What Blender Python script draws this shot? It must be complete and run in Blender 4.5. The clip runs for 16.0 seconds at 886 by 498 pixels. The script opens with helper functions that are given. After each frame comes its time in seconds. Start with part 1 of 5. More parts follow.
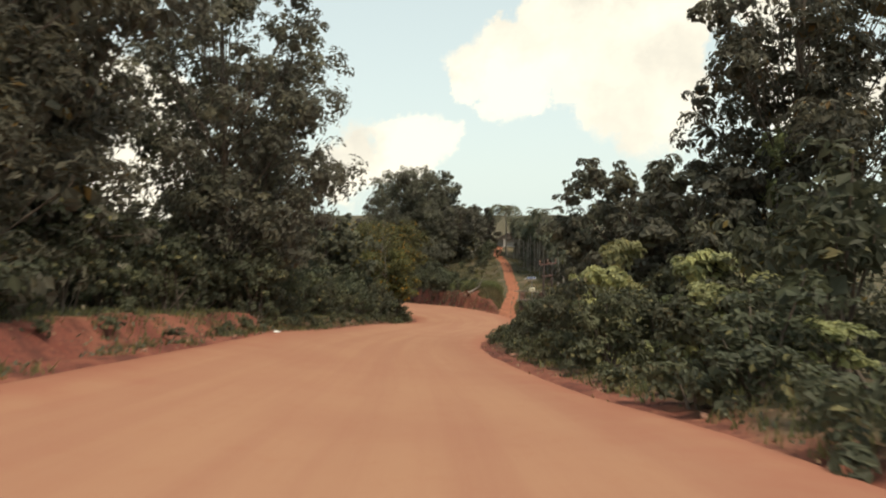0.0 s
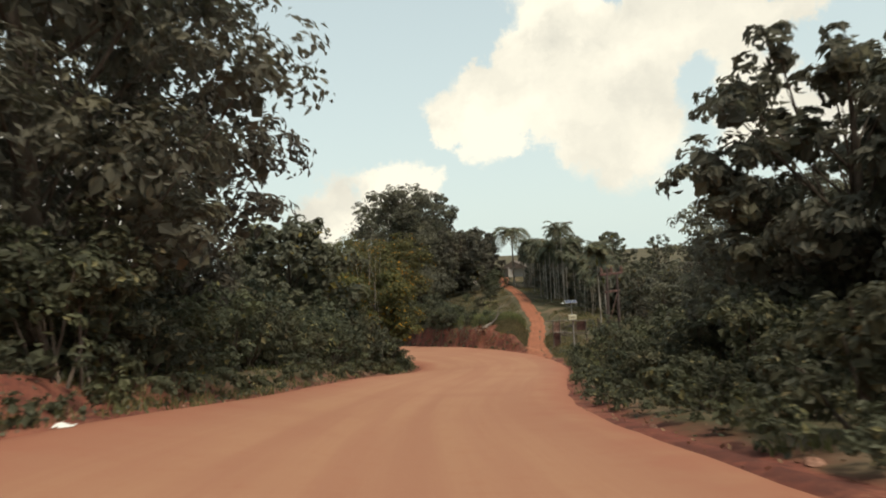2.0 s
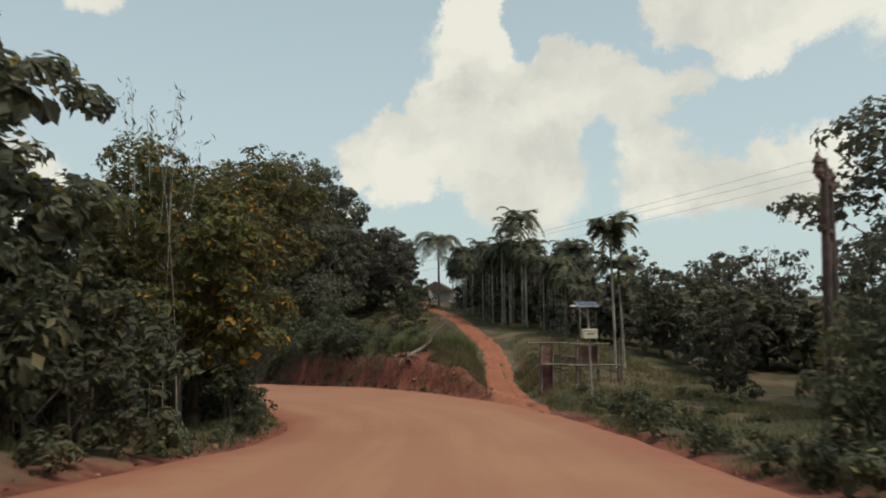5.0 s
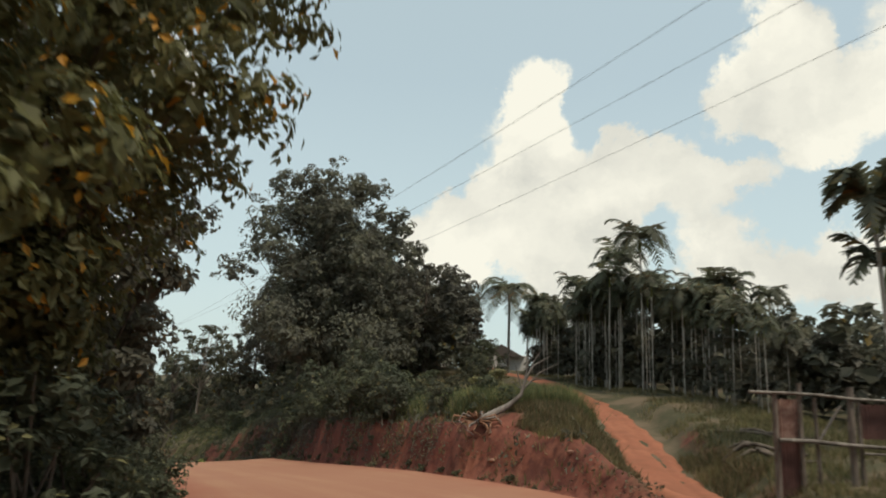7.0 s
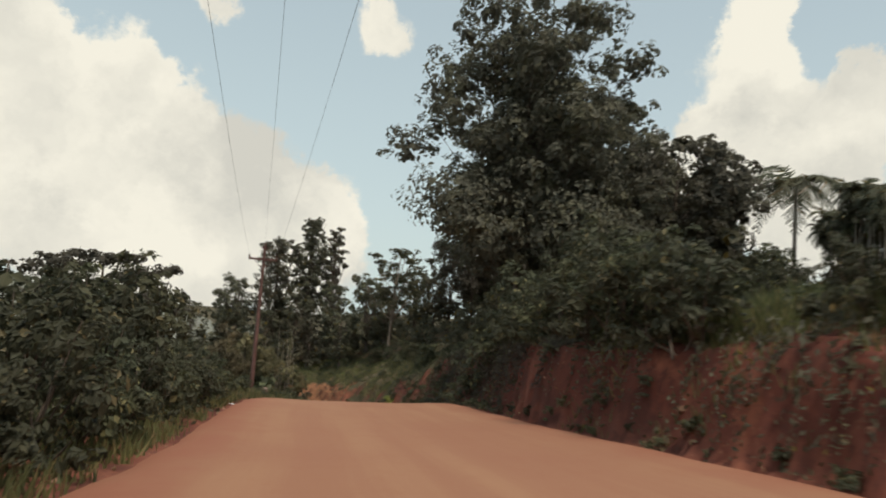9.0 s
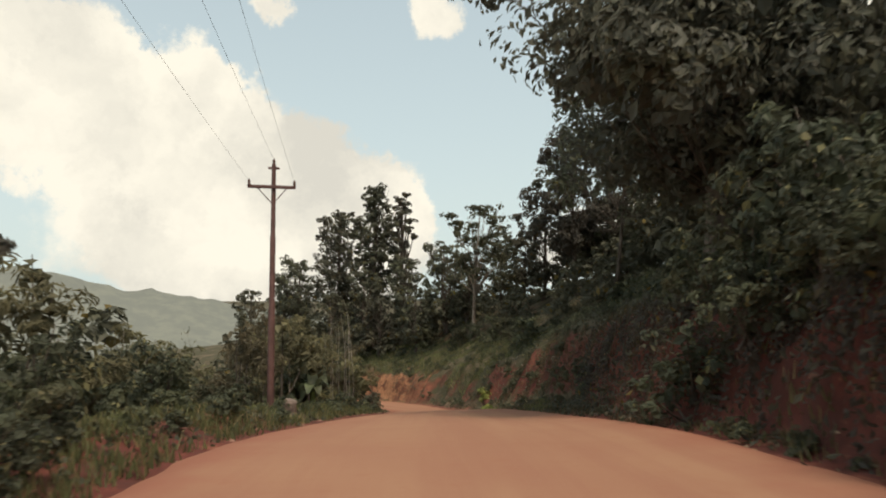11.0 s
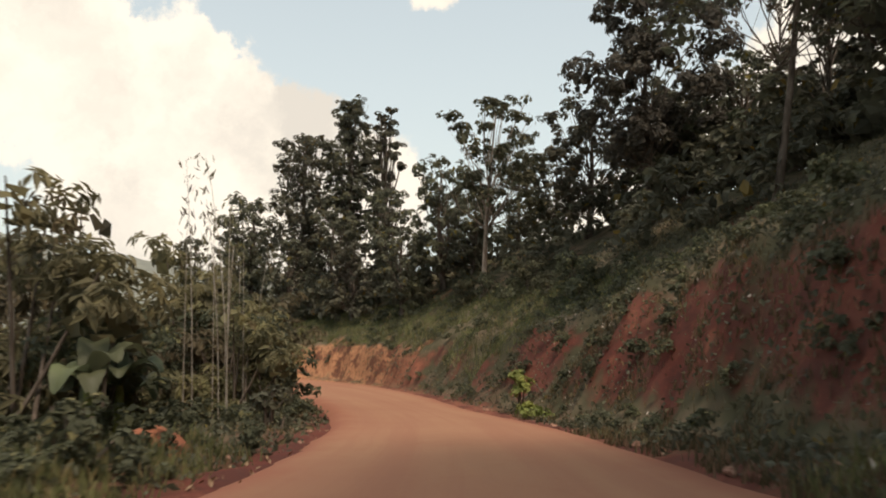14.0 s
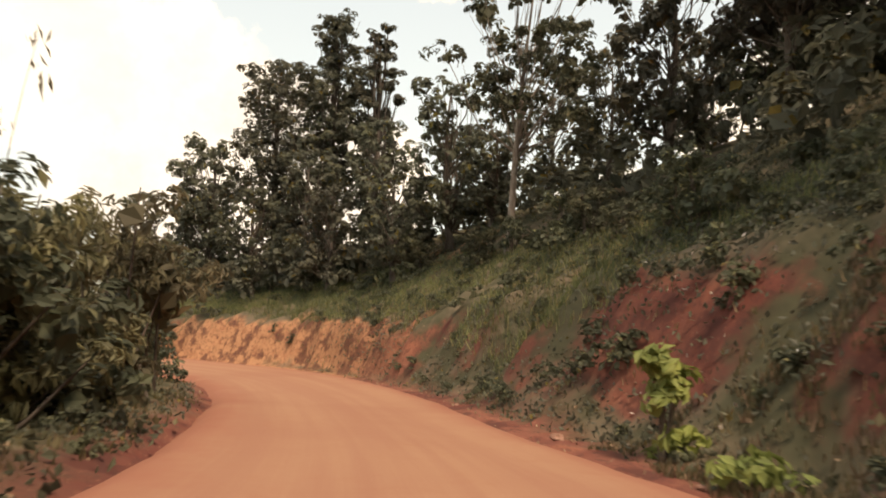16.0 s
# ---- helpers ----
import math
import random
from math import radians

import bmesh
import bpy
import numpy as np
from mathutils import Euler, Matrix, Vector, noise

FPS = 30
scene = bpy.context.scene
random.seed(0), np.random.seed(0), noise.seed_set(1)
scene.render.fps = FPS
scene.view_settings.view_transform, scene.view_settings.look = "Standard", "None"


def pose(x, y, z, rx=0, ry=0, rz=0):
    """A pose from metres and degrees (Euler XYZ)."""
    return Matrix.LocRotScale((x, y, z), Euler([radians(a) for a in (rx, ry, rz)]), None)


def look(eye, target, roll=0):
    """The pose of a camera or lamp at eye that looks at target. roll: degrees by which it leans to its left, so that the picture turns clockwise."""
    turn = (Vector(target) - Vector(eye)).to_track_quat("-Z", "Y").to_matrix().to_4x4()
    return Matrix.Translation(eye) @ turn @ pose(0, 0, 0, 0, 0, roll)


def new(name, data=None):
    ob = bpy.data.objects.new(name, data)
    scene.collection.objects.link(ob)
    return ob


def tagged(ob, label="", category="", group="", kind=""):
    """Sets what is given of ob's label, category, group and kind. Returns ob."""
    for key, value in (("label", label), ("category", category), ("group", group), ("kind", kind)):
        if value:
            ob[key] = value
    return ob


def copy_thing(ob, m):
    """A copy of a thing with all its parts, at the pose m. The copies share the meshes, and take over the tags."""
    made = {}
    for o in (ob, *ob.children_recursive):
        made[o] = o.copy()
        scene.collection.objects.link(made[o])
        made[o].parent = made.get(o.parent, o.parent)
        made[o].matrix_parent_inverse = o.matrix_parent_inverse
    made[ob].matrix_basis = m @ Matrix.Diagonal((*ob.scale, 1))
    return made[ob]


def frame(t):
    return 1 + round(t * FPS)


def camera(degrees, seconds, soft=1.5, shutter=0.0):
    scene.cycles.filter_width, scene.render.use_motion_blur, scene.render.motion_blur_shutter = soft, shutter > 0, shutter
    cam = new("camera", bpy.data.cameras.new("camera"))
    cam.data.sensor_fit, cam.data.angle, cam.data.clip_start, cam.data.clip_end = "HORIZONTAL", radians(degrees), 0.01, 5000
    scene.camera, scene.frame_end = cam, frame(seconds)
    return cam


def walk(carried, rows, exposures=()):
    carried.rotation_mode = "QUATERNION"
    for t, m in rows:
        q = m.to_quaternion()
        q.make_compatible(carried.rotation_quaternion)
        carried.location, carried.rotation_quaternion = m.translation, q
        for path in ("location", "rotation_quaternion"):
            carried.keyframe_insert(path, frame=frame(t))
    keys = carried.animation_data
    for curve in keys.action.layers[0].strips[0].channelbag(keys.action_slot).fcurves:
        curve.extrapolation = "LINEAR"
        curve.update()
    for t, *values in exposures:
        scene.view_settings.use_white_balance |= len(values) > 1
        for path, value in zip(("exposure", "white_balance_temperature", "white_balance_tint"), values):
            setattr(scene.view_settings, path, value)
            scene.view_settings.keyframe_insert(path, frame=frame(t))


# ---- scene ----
cam = camera(66.4, 16.0, soft=1.9, shutter=0.3)
METRES, EYE = 125.0, 1.4
ROWS = [
    (0.0, 0.0, 0.0, 0.0, -0.0, -3.17, 0.02),
    (0.5, -0.0029, 0.0329, -0.0054, -1.86, 0.5, 3.26),
    (1.0, -0.0064, 0.0663, -0.0106, 1.34, 0.54, 4.34),
    (1.5, -0.0097, 0.1, -0.0159, -1.04, 0.36, 2.2),
    (2.0, -0.0124, 0.1342, -0.0213, -1.15, 0.57, 3.18),
    (2.5, -0.0145, 0.1687, -0.0261, -3.51, 2.54, 3.51),
    (3.0, -0.0156, 0.203, -0.0315, -4.44, 2.69, 1.63),
    (3.5, -0.0148, 0.238, -0.0367, -7.89, 2.66, 0.23),
    (4.0, -0.0123, 0.2726, -0.0418, -9.76, 2.18, 0.08),
    (6.5, -0.0029, 0.4256, -0.0624, -6.91, 9.77, 0.41),
    (7.0, -0.0007, 0.4585, -0.067, -4.75, 10.92, -2.01),
    (7.5, -0.0009, 0.4931, -0.0707, -5.44, 6.27, -4.11),
    (8.0, -0.0024, 0.5245, -0.0739, 0.89, 5.52, -5.04),
    (8.5, -0.0063, 0.5549, -0.0767, 5.21, 6.33, -5.39),
    (9.0, -0.0131, 0.5846, -0.0791, 12.05, 5.6, -4.11),
    (9.5, -0.0219, 0.6131, -0.0812, 15.96, 6.25, -1.69),
    (10.0, -0.0319, 0.6413, -0.0835, 18.08, 5.79, -1.16),
    (12.5, -0.0835, 0.7774, -0.0958, 17.68, 1.62, 1.27),
    (13.0, -0.092, 0.8035, -0.0999, 16.02, 2.71, -1.28),
    (13.5, -0.1003, 0.8312, -0.105, 15.13, 1.23, -4.05),
    (14.0, -0.109, 0.8581, -0.1089, 17.64, 1.57, -0.52),
    (14.5, -0.1172, 0.8859, -0.1139, 15.88, 2.64, -0.75),
    (15.0, -0.1263, 0.913, -0.1188, 16.62, 0.59, -1.25),
    (15.5, -0.1353, 0.9399, -0.1238, 17.75, 0.13, -2.13),
    (16.0, -0.1458, 0.9662, -0.1286, 17.71, 0.98, -1.97),
]
walk(cam, [(t, pose(METRES * x, METRES * y, METRES * z + EYE, 90 + pitch, roll, yaw)) for t, x, y, z, yaw, pitch, roll in ROWS],
     [(0.0, 0.36, 6950, 11), (1.5, 0.24, 6850, 10), (2.5, 0.16, 6800, 10), (4.0, -0.15, 6350, 7), (5.2, -0.15, 6400, 9), (6.4, -0.06, 6450, 9), (7.4, 0.08, 6520, 10), (8.2, 0.08, 6550, 11),
      (9.0, -0.04, 6580, 11), (10.0, 0.02, 6640, 11), (12.5, 0.2, 6860, 15), (14.5, 0.32, 7120, 18), (16.0, 0.64, 7720, 20)])

# ---- world, sun and clouds ----
SUN_AZ, SUN_EL = 136.0, 64.0          # degrees clockwise from +y, and above the horizon


def direction(az, el):
    """Unit vector for an azimuth (degrees to the left of +y) and an elevation."""
    a, e = radians(az), radians(el)
    return (-math.sin(a) * math.cos(e), math.cos(a) * math.cos(e), math.sin(e))


CLOUD_BANK = [(-12, 23, 3.0), (-11, 19, 4.6), (-17, 16, 5.2), (-21, 19, 2.4), (-10, 13, 5.2), (-24, 16, 3.6), (-3, 13, 3.6),
              (-5, 11, 4.2), (-28, 16, 2.4), (-16, 10, 6.0), (-27, 10, 3.6), (8, 5, 4.0), (2, 5, 3.4)]
CLOUD_RIGHT = [(-33, 27, 3.2), (-32, 23, 4.0), (-36, 21, 4.2), (-33, 19, 3.2), (-27, 22, 2.6), (-33, 9, 3.6), (-38, 8, 4.2), (-44, 24, 6.0)]
CLOUD_LEFT = [(47, 19, 3.6), (45, 13, 6.0), (40, 17, 3.4), (38, 13, 5.0), (33, 12, 5.4), (29, 9, 6.0), (23, 8, 4.4), (41, 7, 8.0),
              (19, 24, 2.8), (34, 23, 2.2), (34, 3, 9.0), (23, 4, 5.0), (52, 15, 6.5), (61, 12, 10.0), (74, 14, 11.0)]

world = bpy.data.worlds.new("sky")
scene.world = world
world.use_nodes = True
wn, wl = world.node_tree.nodes, world.node_tree.links
wn.clear()


def wnode(kind, **values):
    n = wn.new(kind)
    for key, value in values.items():
        n.inputs[int(key[1:])].default_value = value
    return n


w_out, w_bg = wn.new("ShaderNodeOutputWorld"), wn.new("ShaderNodeBackground")
w_sky = wn.new("ShaderNodeTexSky")
w_sky.sky_type, w_sky.sun_disc = "NISHITA", False
w_sky.sun_elevation, w_sky.sun_rotation = radians(SUN_EL), radians(SUN_AZ)
w_sky.air_density, w_sky.dust_density, w_sky.ozone_density = 1.0, 2.0, 1.0
w_co = wn.new("ShaderNodeTexCoord")
w_warp = wnode("ShaderNodeTexNoise", i2=6.0, i3=8.0, i4=0.66)
w_off = wn.new("ShaderNodeVectorMath")
w_off.operation = "MULTIPLY_ADD"
w_off.inputs[1].default_value = (0.20, 0.20, 0.20)
wl.new(w_co.outputs["Generated"], w_warp.inputs["Vector"])
wl.new(w_warp.outputs["Color"], w_off.inputs[0])
w_sub = wn.new("ShaderNodeVectorMath")
w_sub.operation = "SUBTRACT"
w_sub.inputs[1].default_value = (0.10, 0.10, 0.10)
wl.new(w_co.outputs["Generated"], w_sub.inputs[0])
wl.new(w_sub.outputs[0], w_off.inputs[2])
total = None
for az, el, size in CLOUD_BANK + CLOUD_RIGHT + CLOUD_LEFT:
    dist = wn.new("ShaderNodeVectorMath")
    dist.operation = "DISTANCE"
    dist.inputs[1].default_value = direction(az, el)
    wl.new(w_off.outputs[0], dist.inputs[0])
    fall = wnode("ShaderNodeMapRange", i1=radians(size) * 1.25, i2=radians(size) * 0.35, i3=0.0, i4=1.0)
    wl.new(dist.outputs["Value"], fall.inputs[0])
    if total is None:
        total = fall.outputs[0]
    else:
        add = wn.new("ShaderNodeMath")
        add.operation = "ADD"
        wl.new(total, add.inputs[0])
        wl.new(fall.outputs[0], add.inputs[1])
        total = add.outputs[0]
w_fine = wnode("ShaderNodeTexNoise", i2=5.0, i3=7.0, i4=0.6)
wl.new(w_co.outputs["Generated"], w_fine.inputs["Vector"])
w_break = wn.new("ShaderNodeMath")
w_break.operation = "MULTIPLY_ADD"
w_break.inputs[1].default_value = 0.9
wl.new(w_fine.outputs[0], w_break.inputs[0])
wl.new(total, w_break.inputs[2])
w_mask = wnode("ShaderNodeMapRange", i1=0.74, i2=1.16, i3=0.0, i4=1.0)
w_mask.interpolation_type = "SMOOTHSTEP"
wl.new(w_break.outputs[0], w_mask.inputs[0])
# clouds: cream white, a little greyer where they are thick and low
w_tone = wnode("ShaderNodeTexNoise", i2=5.0, i3=5.0, i4=0.45)
wl.new(w_off.outputs[0], w_tone.inputs["Vector"])
w_ramp = wn.new("ShaderNodeValToRGB")
w_ramp.color_ramp.elements[0].position, w_ramp.color_ramp.elements[0].color = 0.36, (0.66, 0.655, 0.585, 1)
w_ramp.color_ramp.elements[1].position, w_ramp.color_ramp.elements[1].color = 0.58, (0.925, 0.90, 0.775, 1)
wl.new(w_tone.outputs[0], w_ramp.inputs[0])
# haze towards the horizon
w_sep = wn.new("ShaderNodeSeparateXYZ")
wl.new(w_co.outputs["Generated"], w_sep.inputs[0])
w_low = wnode("ShaderNodeMapRange", i1=0.0, i2=0.42, i3=0.9, i4=0.62)
wl.new(w_sep.outputs["Z"], w_low.inputs[0])
w_gain = wn.new("ShaderNodeVectorMath")
w_gain.operation = "SCALE"
w_gain.inputs["Scale"].default_value = 0.125
wl.new(w_sky.outputs[0], w_gain.inputs[0])
w_haze = wn.new("ShaderNodeMix")
w_haze.data_type = "RGBA"
w_haze.inputs[7].default_value = (0.64, 0.765, 0.745, 1)
wl.new(w_low.outputs[0], w_haze.inputs[0])
wl.new(w_gain.outputs[0], w_haze.inputs[6])
w_mix = wn.new("ShaderNodeMix")
w_mix.data_type = "RGBA"
wl.new(w_mask.outputs[0], w_mix.inputs[0])
wl.new(w_haze.outputs[2], w_mix.inputs[6])
wl.new(w_ramp.outputs[0], w_mix.inputs[7])
wl.new(w_mix.outputs[2], w_bg.inputs[0])
w_bg.inputs[1].default_value = 1.0
wl.new(w_bg.outputs[0], w_out.inputs[0])

sun = new("sun", bpy.data.lights.new("sun", "SUN"))
sun.data.energy, sun.data.angle, sun.data.color = 2.8, radians(12.0), (1.0, 0.90, 0.74)
a_sun, e_sun = radians(SUN_AZ), radians(SUN_EL)
sun.matrix_world = look((math.sin(a_sun) * math.cos(e_sun) * 50, math.cos(a_sun) * math.cos(e_sun) * 50, math.sin(e_sun) * 50), (0, 0, 0))


# ---- materials ----
def material(name, build):
    m = bpy.data.materials.new(name)
    m.use_nodes = True
    nt = m.node_tree
    nt.nodes.clear()
    out = nt.nodes.new("ShaderNodeOutputMaterial")
    nt.links.new(build(nt), out.inputs[0])
    return m


def add_node(nt, kind, links=(), **values):
    n = nt.nodes.new(kind)
    for key, value in values.items():
        if key[0] == "i" and key[1:].isdigit():
            n.inputs[int(key[1:])].default_value = value
    for index, socket in links:
        nt.links.new(socket, n.inputs[index])
    return n


def mix_colour(nt, factor, a, b, blend="MIX"):
    n = nt.nodes.new("ShaderNodeMix")
    n.data_type, n.blend_type = "RGBA", blend
    for index, v in ((0, factor), (6, a), (7, b)):
        if isinstance(v, (tuple, float, int)):
            n.inputs[index].default_value = v if index == 0 else (*v, 1)
        else:
            nt.links.new(v, n.inputs[index])
    return n.outputs[2]


def noise_at(nt, scale, detail=4.0, rough=0.55, vector=None):
    n = add_node(nt, "ShaderNodeTexNoise", i2=scale, i3=detail, i4=rough)
    if vector is None:
        vector = add_node(nt, "ShaderNodeNewGeometry").outputs["Position"]
    nt.links.new(vector, n.inputs["Vector"])
    return n.outputs[0]


def step(nt, value, low, high, a=0.0, b=1.0):
    n = add_node(nt, "ShaderNodeMapRange", [(0, value)], i1=low, i2=high, i3=a, i4=b)
    n.interpolation_type = "SMOOTHSTEP"
    return n.outputs[0]


def bump_of(nt, height, strength, distance=0.05):
    return add_node(nt, "ShaderNodeBump", [(2, height)], i0=strength, i1=distance).outputs[0]


def surface(nt, colour, rough=0.9, normal=None, metal=0.0, spec=0.3):
    n = nt.nodes.new("ShaderNodeBsdfPrincipled")
    if isinstance(colour, tuple):
        n.inputs["Base Color"].default_value = (*colour, 1)
    else:
        nt.links.new(colour, n.inputs["Base Color"])
    n.inputs["Roughness"].default_value = rough
    n.inputs["Metallic"].default_value = metal
    n.inputs["Specular IOR Level"].default_value = spec
    if normal is not None:
        nt.links.new(normal, n.inputs["Normal"])
    return n.outputs[0]


def leaf_material(name, dark, light, odd=None, share=0.04, through_light=0.4, shine=0.45):
    def build(nt):
        geo = add_node(nt, "ShaderNodeNewGeometry")
        rnd = geo.outputs["Random Per Island"]
        obj = add_node(nt, "ShaderNodeObjectInfo").outputs["Random"]
        near_dark = tuple(0.7 * a + 0.3 * b for a, b in zip(dark, light))
        col = mix_colour(nt, rnd, near_dark, light)
        patch = step(nt, noise_at(nt, 0.6, 4.0), 0.5, 0.66, 0.0, 0.7)
        col = mix_colour(nt, patch, col, (light[0] * 1.45, light[1] * 1.42, light[2] * 1.25))
        if odd:
            pick = step(nt, rnd, 1.0 - share, 1.0 - share + 0.001)
            col = mix_colour(nt, pick, col, odd)
        hue = add_node(nt, "ShaderNodeHueSaturation", [(4, col)])
        nt.links.new(step(nt, obj, 0.0, 1.0, 0.475, 0.52), hue.inputs[0])
        nt.links.new(step(nt, obj, 0.0, 1.0, 0.88, 1.18), hue.inputs[2])
        base = surface(nt, hue.outputs[0], shine + 0.1, spec=0.2)
        trans = add_node(nt, "ShaderNodeBsdfTranslucent", [(0, hue.outputs[0])])
        return add_node(nt, "ShaderNodeMixShader", [(1, base), (2, trans.outputs[0])], i0=through_light).outputs[0]
    return material(name, build)


def soil_colours(nt):
    n1, n2, n3 = noise_at(nt, 0.35), noise_at(nt, 2.3, 6.0), noise_at(nt, 14.0, 5.0, 0.65)
    col = mix_colour(nt, step(nt, n1, 0.35, 0.65), (0.155, 0.053, 0.039), (0.235, 0.094, 0.062))
    # towards the second bend the soil colour turns from red to lighter tan
    along = add_node(nt, "ShaderNodeSeparateXYZ", [(0, add_node(nt, "ShaderNodeNewGeometry").outputs["Position"])]).outputs["Y"]
    col = mix_colour(nt, step(nt, along, 145.0, 152.5, 0.0, 0.8), col, (0.46, 0.235, 0.12))
    # the tallest stretch of the cut is deeper red, with overhang shade painted in
    overhang_shade = add_node(nt, "ShaderNodeMath", [(0, step(nt, along, 77.0, 87.0)), (1, step(nt, along, 134.0, 124.0))])
    overhang_shade.operation = "MULTIPLY"
    shaded_red = mix_colour(nt, 0.58, col, (0.10, 0.030, 0.025))
    col = mix_colour(nt, overhang_shade.outputs[0], col, shaded_red)
    col = mix_colour(nt, step(nt, n2, 0.45, 0.75, 0.0, 0.6), col, (0.15, 0.045, 0.030))
    col = mix_colour(nt, step(nt, n3, 0.58, 0.72, 0.0, 0.5), col, (0.42, 0.215, 0.125))
    # freshly slipped faces are brighter, old ones carry a dark crust
    n4 = noise_at(nt, 0.9, 5.0, 0.6)
    col = mix_colour(nt, step(nt, n4, 0.58, 0.68, 0.0, 0.5), col, (0.31, 0.118, 0.070))
    col = mix_colour(nt, step(nt, n4, 0.51, 0.40, 0.0, 0.75), col, (0.085, 0.034, 0.027))
    n5 = noise_at(nt, 5.5, 6.0, 0.7)
    col = mix_colour(nt, step(nt, n5, 0.50, 0.62, 0.0, 0.55), col, (0.075, 0.034, 0.028))
    return col, n2, n3


def build_ground(nt):
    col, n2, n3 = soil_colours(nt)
    geo = add_node(nt, "ShaderNodeNewGeometry")
    up = add_node(nt, "ShaderNodeSeparateXYZ", [(0, geo.outputs["Normal"])]).outputs["Z"]
    turf = add_node(nt, "ShaderNodeAttribute")
    turf.attribute_name = "turf"
    lying = add_node(nt, "ShaderNodeMath", [(0, up), (1, turf.outputs["Fac"])])
    ragged = add_node(nt, "ShaderNodeMath", [(0, noise_at(nt, 1.3, 6.0, 0.62)), (2, lying.outputs[0])], i1=0.5)
    ragged.operation = "MULTIPLY_ADD"
    beside = add_node(nt, "ShaderNodeAttribute")
    beside.attribute_name = "off_road"
    bare = add_node(nt, "ShaderNodeMath", [(0, noise_at(nt, 0.9, 5.0, 0.6)), (2, beside.outputs["Fac"])], i1=2.4)
    bare.operation = "MULTIPLY_ADD"
    grassy = add_node(nt, "ShaderNodeMath", [(0, step(nt, ragged.outputs[0], 0.90, 1.10)), (1, step(nt, bare.outputs[0], 1.3, 2.6))])
    grassy.operation = "MULTIPLY"
    grassy = grassy.outputs[0]
    green = mix_colour(nt, noise_at(nt, 4.0, 6.0), (0.042, 0.040, 0.024), (0.092, 0.084, 0.048))
    green = mix_colour(nt, step(nt, noise_at(nt, 0.5), 0.45, 0.65, 0.0, 0.9), green, (0.145, 0.108, 0.072))
    col = mix_colour(nt, grassy, col, green)
    return surface(nt, col, 0.95, bump_of(nt, mix_colour(nt, 0.35, n2, n3), 0.8, 0.3), spec=0.1)


def build_road(nt):
    co = add_node(nt, "ShaderNodeUVMap").outputs[0]
    uv = add_node(nt, "ShaderNodeSeparateXYZ", [(0, co)])
    along = add_node(nt, "ShaderNodeCombineXYZ", [(0, uv.outputs[0])])
    slow = add_node(nt, "ShaderNodeMath", [(0, uv.outputs[1])], i1=0.045)
    slow.operation = "MULTIPLY"
    nt.links.new(slow.outputs[0], along.inputs[1])
    streak = noise_at(nt, 1.1, 5.0, 0.6, along.outputs[0])
    n1, n2, n3 = noise_at(nt, 0.22, 3.0), noise_at(nt, 3.0, 6.0, 0.6), noise_at(nt, 30.0, 4.0, 0.6)
    col = mix_colour(nt, step(nt, streak, 0.38, 0.62), (0.305, 0.150, 0.094), (0.335, 0.178, 0.108))
    col = mix_colour(nt, step(nt, n1, 0.4, 0.7, 0.0, 0.55), col, (0.285, 0.130, 0.084))
    col = mix_colour(nt, step(nt, n2, 0.5, 0.8, 0.0, 0.35), col, (0.285, 0.120, 0.070))
    col = mix_colour(nt, step(nt, n3, 0.55, 0.75, 0.0, 0.25), col, (0.41, 0.25, 0.155))
    # the rims, where no wheel runs, keep the redder loose soil
    off = add_node(nt, "ShaderNodeMath", [(0, uv.outputs[0])], i1=4.0)
    off.operation = "SUBTRACT"
    far_off = add_node(nt, "ShaderNodeMath", [(0, off.outputs[0])])
    far_off.operation = "ABSOLUTE"
    ragged = add_node(nt, "ShaderNodeMath", [(0, noise_at(nt, 0.8, 5.0, 0.6)), (2, far_off.outputs[0])], i1=2.2)
    ragged.operation = "MULTIPLY_ADD"
    col = mix_colour(nt, step(nt, ragged.outputs[0], 3.6, 5.2, 0.0, 0.75), col, (0.275, 0.105, 0.068))
    return surface(nt, col, 0.92, bump_of(nt, mix_colour(nt, 0.5, n2, n3), 0.25, 0.03), spec=0.15)


def build_path(nt):
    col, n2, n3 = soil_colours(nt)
    col = mix_colour(nt, 0.45, col, (0.43, 0.175, 0.095))
    return surface(nt, col, 0.95, bump_of(nt, mix_colour(nt, 0.4, n2, n3), 0.9, 0.12), spec=0.1)


def bark_material(name, a, b, scale=5.0):
    def build(nt):
        co = add_node(nt, "ShaderNodeTexCoord").outputs["Object"]
        mp = add_node(nt, "ShaderNodeMapping", [(0, co)])
        mp.inputs[3].default_value = (1, 1, 0.25)
        n = noise_at(nt, scale, 6.0, 0.65, mp.outputs[0])
        blotch = noise_at(nt, 1.2, 3.0)
        col = mix_colour(nt, step(nt, n, 0.35, 0.65), a, b)
        col = mix_colour(nt, step(nt, blotch, 0.5, 0.7, 0.0, 0.4), col, tuple(0.6 * c for c in a))
        return surface(nt, col, 0.9, bump_of(nt, n, 0.6, 0.04), spec=0.15)
    return material(name, build)


def plain_material(name, a, b, rough=0.6, metal=0.0, scale=9.0):
    def build(nt):
        co = add_node(nt, "ShaderNodeTexCoord").outputs["Object"]
        n, m = noise_at(nt, scale, 5.0, 0.6, co), noise_at(nt, scale * 6, 3.0, 0.6, co)
        col = mix_colour(nt, step(nt, n, 0.35, 0.7), a, b)
        col = mix_colour(nt, step(nt, m, 0.6, 0.75, 0.0, 0.5), col, tuple(0.55 * c for c in a))
        return surface(nt, col, rough, bump_of(nt, m, 0.15, 0.01), metal)
    return material(name, build)


